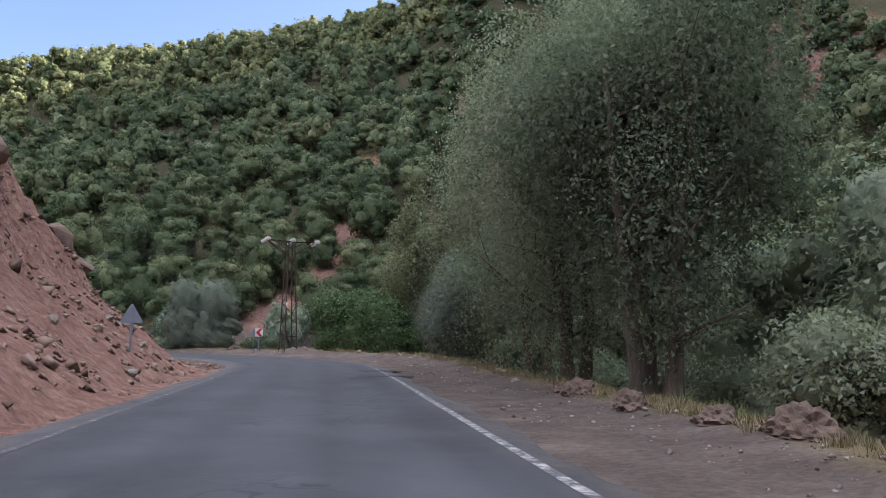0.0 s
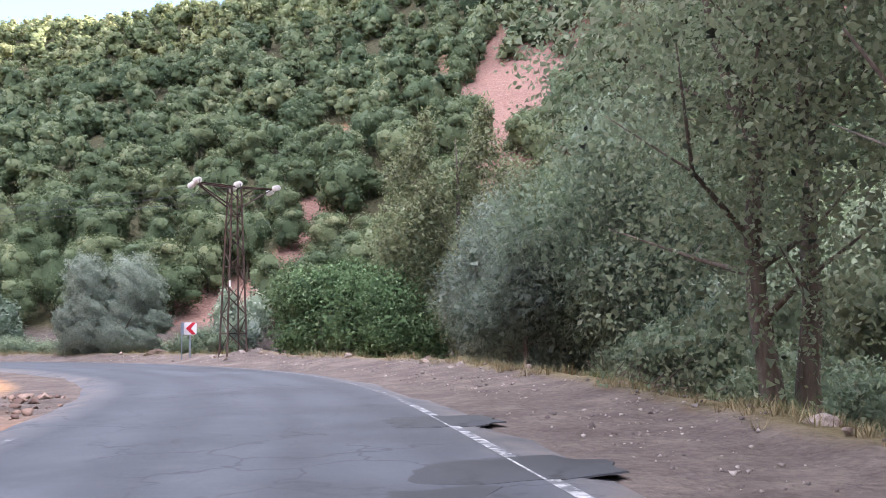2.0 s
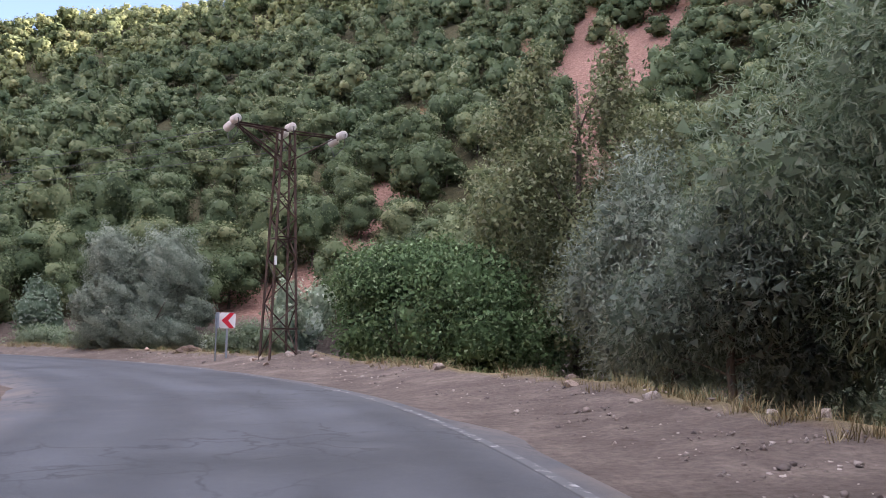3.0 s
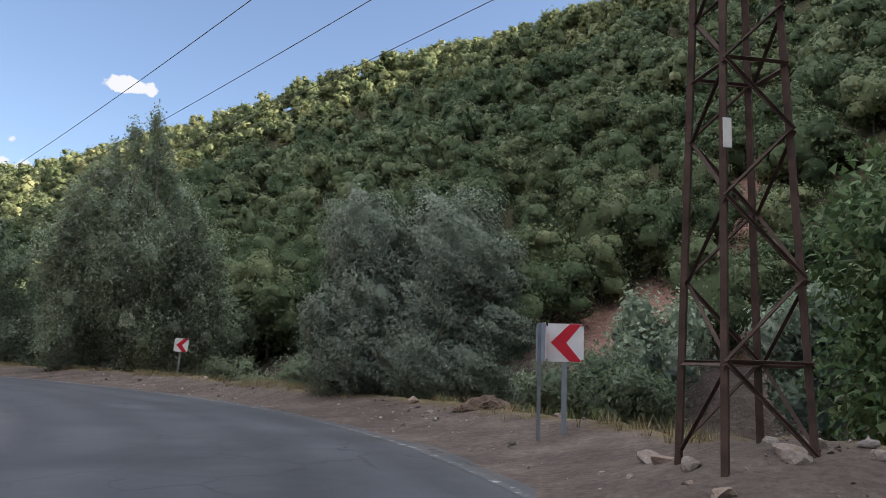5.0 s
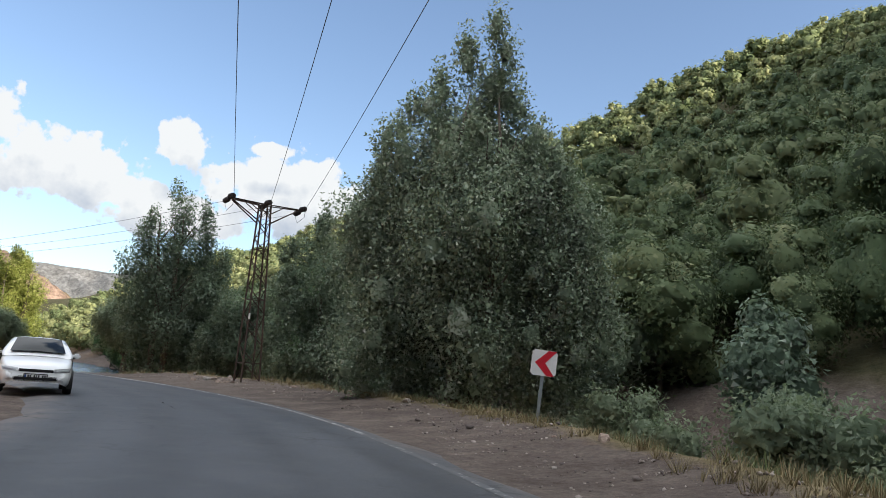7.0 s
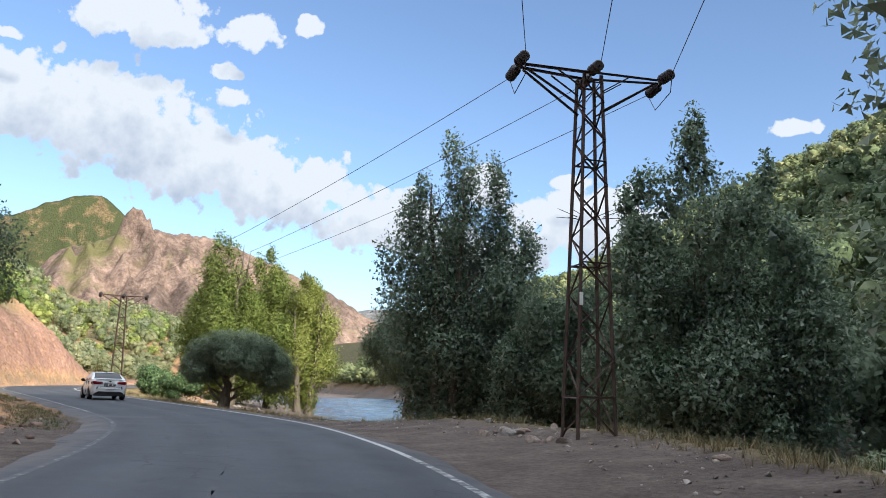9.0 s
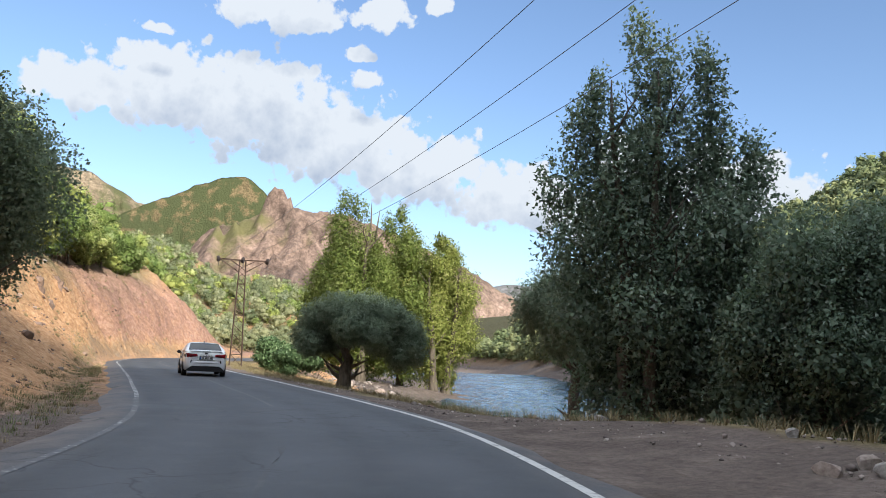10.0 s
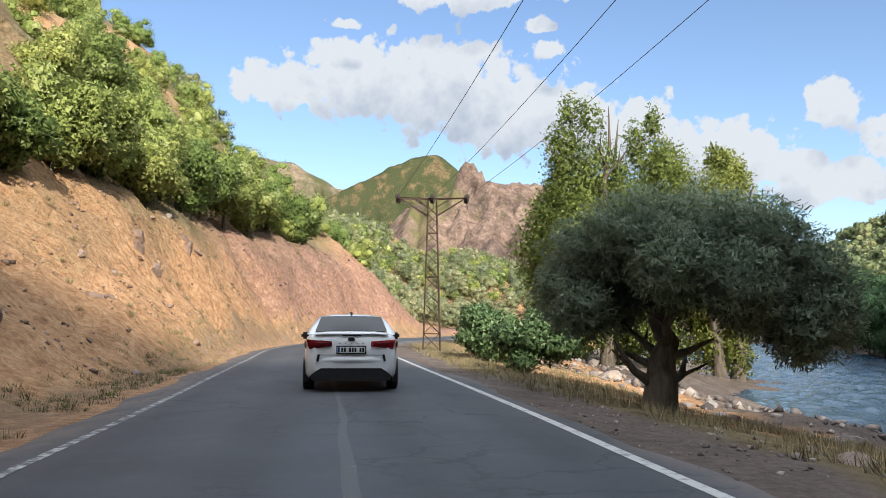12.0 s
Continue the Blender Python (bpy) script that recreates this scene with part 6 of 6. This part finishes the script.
M_CRAG = plain("crag_rock", (0.205, 0.145, 0.115), 0.92, 0, 0.45, 1.6, 0.9)
CRAGS = [rock_mesh(20 + k, 3) for k in range(5)]
for me in CRAGS:
    me.materials.clear()
    me.materials.append(M_CRAG)
g = random.Random(23)
for k in range(13):
    y = 13 + k * 1.5 + g.uniform(-0.5, 0.5)
    i = int(np.searchsorted(ARC, arc_of(4, y)))
    p = LINE[i] - RIGHT[i] * g.uniform(8.6, 11.2)
    ob = new("crag", CRAGS[k % 5])
    size = g.uniform(0.45, 1.0)
    ob.matrix_world = pose(float(p[0]), float(p[1]), ground(float(p[0]), float(p[1])), g.uniform(-25, 25), g.uniform(-25, 25), g.uniform(0, 360))
    ob.scale = (size, size * g.uniform(0.7, 1.2), size * g.uniform(0.8, 1.2))
    tagged(ob, "weathered pinkish rock outcrop on the red bank", "rock outcrop", "crags of the red bank")


for k, (x, y, size) in enumerate([(-86.5, 60.6, 0.42), (-87.0, 60.2, 0.36), (-87.4, 60.5, 0.3), (-94.5, 58.6, 0.46), (-95.1, 58.3, 0.4), (-95.7, 58.7, 0.34), (-94.9, 59.1, 0.3), (-78.0, 62.4, 0.4), (-103, 57.6, 0.5), (-103.6, 57.2, 0.42), (-104.1, 57.7, 0.36)]):
    ob = new("crag", CRAGS[k % 5])
    ob.matrix_world = pose(x, y, ground(x, y) - size * 0.3, g.uniform(-30, 30), g.uniform(-30, 30), g.uniform(0, 360))
    ob.scale = (size, size * g.uniform(0.6, 0.9), size * g.uniform(0.7, 1.1))
    tagged(ob, "grey-brown rock outcrop in the orange cutting", "rock outcrop", "outcrops of the cutting")


def scatter_stones(name, label, xs, ys, size, seed, material):
    """Many small broken stones as one mesh."""
    g = np.random.default_rng(seed)
    base = np.array([(1, 1, 1), (-1, -1, 1), (-1, 1, -1), (1, -1, -1), (0, 0, 1.5), (1.2, 0, -0.2)], float) * 0.5
    tri = np.array([(0, 4, 5), (4, 1, 5), (1, 3, 5), (3, 0, 5), (0, 2, 4), (2, 1, 4), (2, 3, 1), (0, 3, 2)])
    n = len(xs)
    z = height(xs, ys)[0]
    k = size * g.lognormal(0, 0.5, n)
    v = base[None] * g.uniform(0.6, 1.4, (n, 6, 3)) * k[:, None, None]
    a = g.uniform(0, 6.28, n)
    c, s = np.cos(a)[:, None], np.sin(a)[:, None]
    v = np.stack([v[:, :, 0] * c - v[:, :, 1] * s + xs[:, None], v[:, :, 0] * s + v[:, :, 1] * c + ys[:, None], v[:, :, 2] * 0.7 + z[:, None] + k[:, None] * 0.1], 2)
    f = (np.arange(n) * 6)[:, None, None] + tri[None]
    ob = mesh_part(name, mesh_arrays(name, v.reshape(-1, 3), f.reshape(-1, 3)), material, None)
    tagged(ob, label, "stones", kind="stuff")


def scree_material():
    m = Mat("scree")
    r = m.n("ShaderNodeNewGeometry").outputs["Random Per Island"]
    m.color(m.ramp(r, (0.0, (0.12, 0.075, 0.06)), (0.5, (0.22, 0.145, 0.11)), (1.0, (0.34, 0.25, 0.195)))).rough(0.9)
    return m.m


def grit_material():
    m = Mat("grit")
    r = m.n("ShaderNodeNewGeometry").outputs["Random Per Island"]
    m.color(m.ramp(r, (0.0, (0.09, 0.075, 0.07)), (0.6, (0.22, 0.18, 0.16)), (1.0, (0.42, 0.37, 0.33)))).rough(0.9)
    return m.m


M_SCREE, M_GRIT = scree_material(), grit_material()


# ---- earth mounds on the lip of the verge ----
M_SOIL = plain("dumped_earth", (0.125, 0.09, 0.07), 0.97, 0, 0.5, 5.0, 1.0)


def earth_mound(x, y, wide, tall, turn, seed):
    """A dumped mound of earth: a low dome broken by clods."""
    rnd = random.Random(seed)
    off = Vector((seed * 2.3, seed * 1.1, 0))
    bm = bmesh.new()
    bmesh.ops.create_icosphere(bm, subdivisions=4, radius=1.0)
    for v in bm.verts:
        k = 1 + 0.3 * noise.noise(v.co * 1.7 + off) + 0.16 * noise.noise(v.co * 6.0 + off) + 0.16 * noise.noise(v.co * 17.0 + off)
        v.co = Vector((v.co.x * wide * k, v.co.y * wide * 0.62 * k, (max(v.co.z, 0) ** 1.6 if v.co.z > 0 else v.co.z * 0.3) * tall * k))
    ob = part("earth_mound", bm, M_SOIL, None)
    ob.matrix_world = pose(x, y, ground(x, y) - 0.04, 0, 0, turn)
    tagged(ob, "low mound of reddish earth beside the gravel verge", "mound", "mounds beside the verge")


for k, (x, y, wide, tall, turn) in enumerate([(11.0, 6.9, 0.6, 0.36, 95), (10.7, 8.7, 0.5, 0.26, 70), (10.2, 11.4, 0.55, 0.34, 80), (10.1, 14.6, 0.6, 0.36, 80), (10.1, 16.2, 0.45, 0.26, 100), (8.2, 51.4, 0.55, 0.32, 40), (-6.2, 61.5, 0.6, 0.26, 35)]):
    earth_mound(x, y, wide, tall, turn, 60 + k)


# ---- brushwood dragged to the bank ----
M_DEADWOOD = plain("dead_wood", (0.15, 0.12, 0.095), 0.9, 0, 0.35, 9.0, 0.5)


def dead_branch(x, y, long, turn, seed):
    """A dry fallen branch with its side twigs."""
    rnd = random.Random(seed)
    bm = bmesh.new()
    pts = [Vector((long * (k / 5 - 0.5), rnd.uniform(-0.12, 0.12), 0.06 + 0.3 * rnd.random() * (k / 5))) for k in range(6)]
    tube(bm, pts, [0.05, 0.045, 0.036, 0.028, 0.02, 0.008], 7)
    for k in range(9):
        p = pts[1 + k % 4]
        side = rnd.choice((-1, 1))
        q = p + Vector((rnd.uniform(0.15, 0.5), side * rnd.uniform(0.2, 0.6), rnd.uniform(0.05, 0.55)))
        r = q + Vector((rnd.uniform(0.1, 0.3), side * rnd.uniform(0.0, 0.3), rnd.uniform(-0.05, 0.25)))
        tube(bm, [p, q, r], [0.018, 0.012, 0.004], 5)
    smooth_faces(bm)
    ob = part("dead_branch", bm, M_DEADWOOD, None)
    ob.matrix_world = pose(x, y, ground(x, y), 0, 0, turn)
    tagged(ob, "dry grey fallen branch lying on the bank", "branch", "fallen branches on the bank")


g = random.Random(41)
for k in range(12):
    dead_branch(-95 - 11 * g.random(), 74.2 + 2.2 * g.random(), g.uniform(1.2, 2.4), g.uniform(0, 360), 300 + k)
for k in range(5):
    dead_branch(11.2 + g.uniform(-0.5, 0.9), 33 + 5 * g.random(), g.uniform(1.0, 1.8), g.uniform(0, 360), 330 + k)


# ---- grass and grit ----
def blade_material(name, a, b):
    m = Mat(name)
    r = m.n("ShaderNodeNewGeometry").outputs["Random Per Island"]
    m.color(m.ramp(r, (0.0, a), (1.0, b))).rough(0.8)
    return m.m


M_STRAW = blade_material("dry_grass", (0.12, 0.10, 0.045), (0.34, 0.28, 0.16))
M_WEED = blade_material("weeds", (0.05, 0.075, 0.02), (0.18, 0.20, 0.075))


def tufts(name, label, xs, ys, material, tall, seed, blades=14):
    g = np.random.default_rng(seed)
    n = len(xs)
    z = height(xs, ys)[0]
    cx, cy, cz = np.repeat(xs, blades), np.repeat(ys, blades), np.repeat(z, blades)
    a, lean = g.uniform(0, 6.28, n * blades), g.uniform(0.1, 1.3, n * blades)
    h = np.repeat(g.uniform(0.5, 1.2, n), blades) * g.uniform(0.5, 1.1, n * blades) * tall
    off = g.uniform(0, 0.12, n * blades)
    bx, by = cx + np.cos(a) * off, cy + np.sin(a) * off
    w = 0.004 + 0.005 * g.random(n * blades)
    sx, sy = -np.sin(a) * w, np.cos(a) * w
    tipx, tipy, tipz = bx + np.cos(a) * h * lean, by + np.sin(a) * h * lean, cz + h
    v = np.stack([np.stack([bx - sx, by - sy, cz - 0.03], 1), np.stack([bx + sx, by + sy, cz - 0.03], 1), np.stack([tipx, tipy, tipz], 1)], 1).reshape(-1, 3)
    k = np.arange(n * blades) * 3
    ob = mesh_part(name, mesh_arrays(name, v, np.stack([k, k + 1, k + 2], 1)), material, None)
    tagged(ob, label, "grass", kind="stuff")


def strip(count, s0, s1, off0, off1, seed, edge=True):
    g = np.random.default_rng(seed)
    i = np.clip(np.searchsorted(ARC, g.uniform(s0, s1, count)), 0, len(ARC) - 1)
    o = g.uniform(off0, off1, count) + (verge_width(ARC[i]) if edge else 0)
    p = LINE[i] + RIGHT[i] * o[:, None] + g.normal(size=(count, 2)) * 0.15
    keep = fbm(p[:, 0] * 0.45, p[:, 1] * 0.45, 3, seed) > -0.25
    return p[keep, 0], p[keep, 1]


tufts("dry_grass", "dry yellow grass along the verge edge", *strip(2000, arc_of(5, 4), arc_of(2, 34), -0.2, 2.4, 81), M_STRAW, 0.2, 81)
tufts("dry_grass", "dry yellow grass round the bend", *strip(2400, arc_of(2, 34), arc_of(-70, 71), -0.5, 1.4, 82), M_STRAW, 0.26, 82)
tufts("dry_grass", "dry grass on the river bank", *strip(3400, arc_of(-70, 71), arc_of(-120, 64), -0.6, 6.0, 83), M_STRAW, 0.22, 83)
tufts("dry_grass", "dry grass between road and cutting", *strip(1500, arc_of(-52, 72.8), arc_of(-105, 64.6), -5.6, -3.8, 84, False), M_STRAW, 0.13, 84)
tufts("weeds", "low green weeds beside the road", *strip(420, arc_of(-52, 72.8), arc_of(-92, 67), -5.2, -3.9, 85, False), M_WEED, 0.13, 85)
tufts("dry_grass", "sparse dry tufts on the face of the cutting", *strip(240, arc_of(-80, 69), arc_of(-135, 66.6), -12.0, -5.0, 88, False), M_STRAW, 0.22, 88, 60)
tufts("weeds", "green weeds along the river bank", *strip(1800, arc_of(5, 4), arc_of(-70, 71), 0.6, 3.2, 86), M_WEED, 0.4, 86)
tufts("dry_grass", "dry grass on top of the cutting", *strip(420, arc_of(-85, 68), arc_of(-140, 69), -20, -10, 87, False), M_STRAW, 0.3, 87, 60)

scatter_stones("scree", "broken red stones on the steep bank", *strip(2600, arc_of(5, 2), arc_of(1.5, 37), -11, -3.7, 91, False), 0.09, 91, M_SCREE)
scatter_stones("scree", "broken stones on the face of the cutting", *strip(3600, arc_of(-42, 72), arc_of(-150, 71), -12, -4.2, 92, False), 0.06, 92, M_SCREE)
scatter_stones("gravel", "loose gravel on the verge", *strip(7000, arc_of(5, 2), arc_of(-75, 70), -2.6, 0.3, 93), 0.026, 93, M_GRIT)
scatter_stones("shingle", "grey river shingle below the bank", *strip(2600, arc_of(-10, 57), arc_of(-130, 65), 5.5, 12, 94), 0.16, 94, M_GRIT)
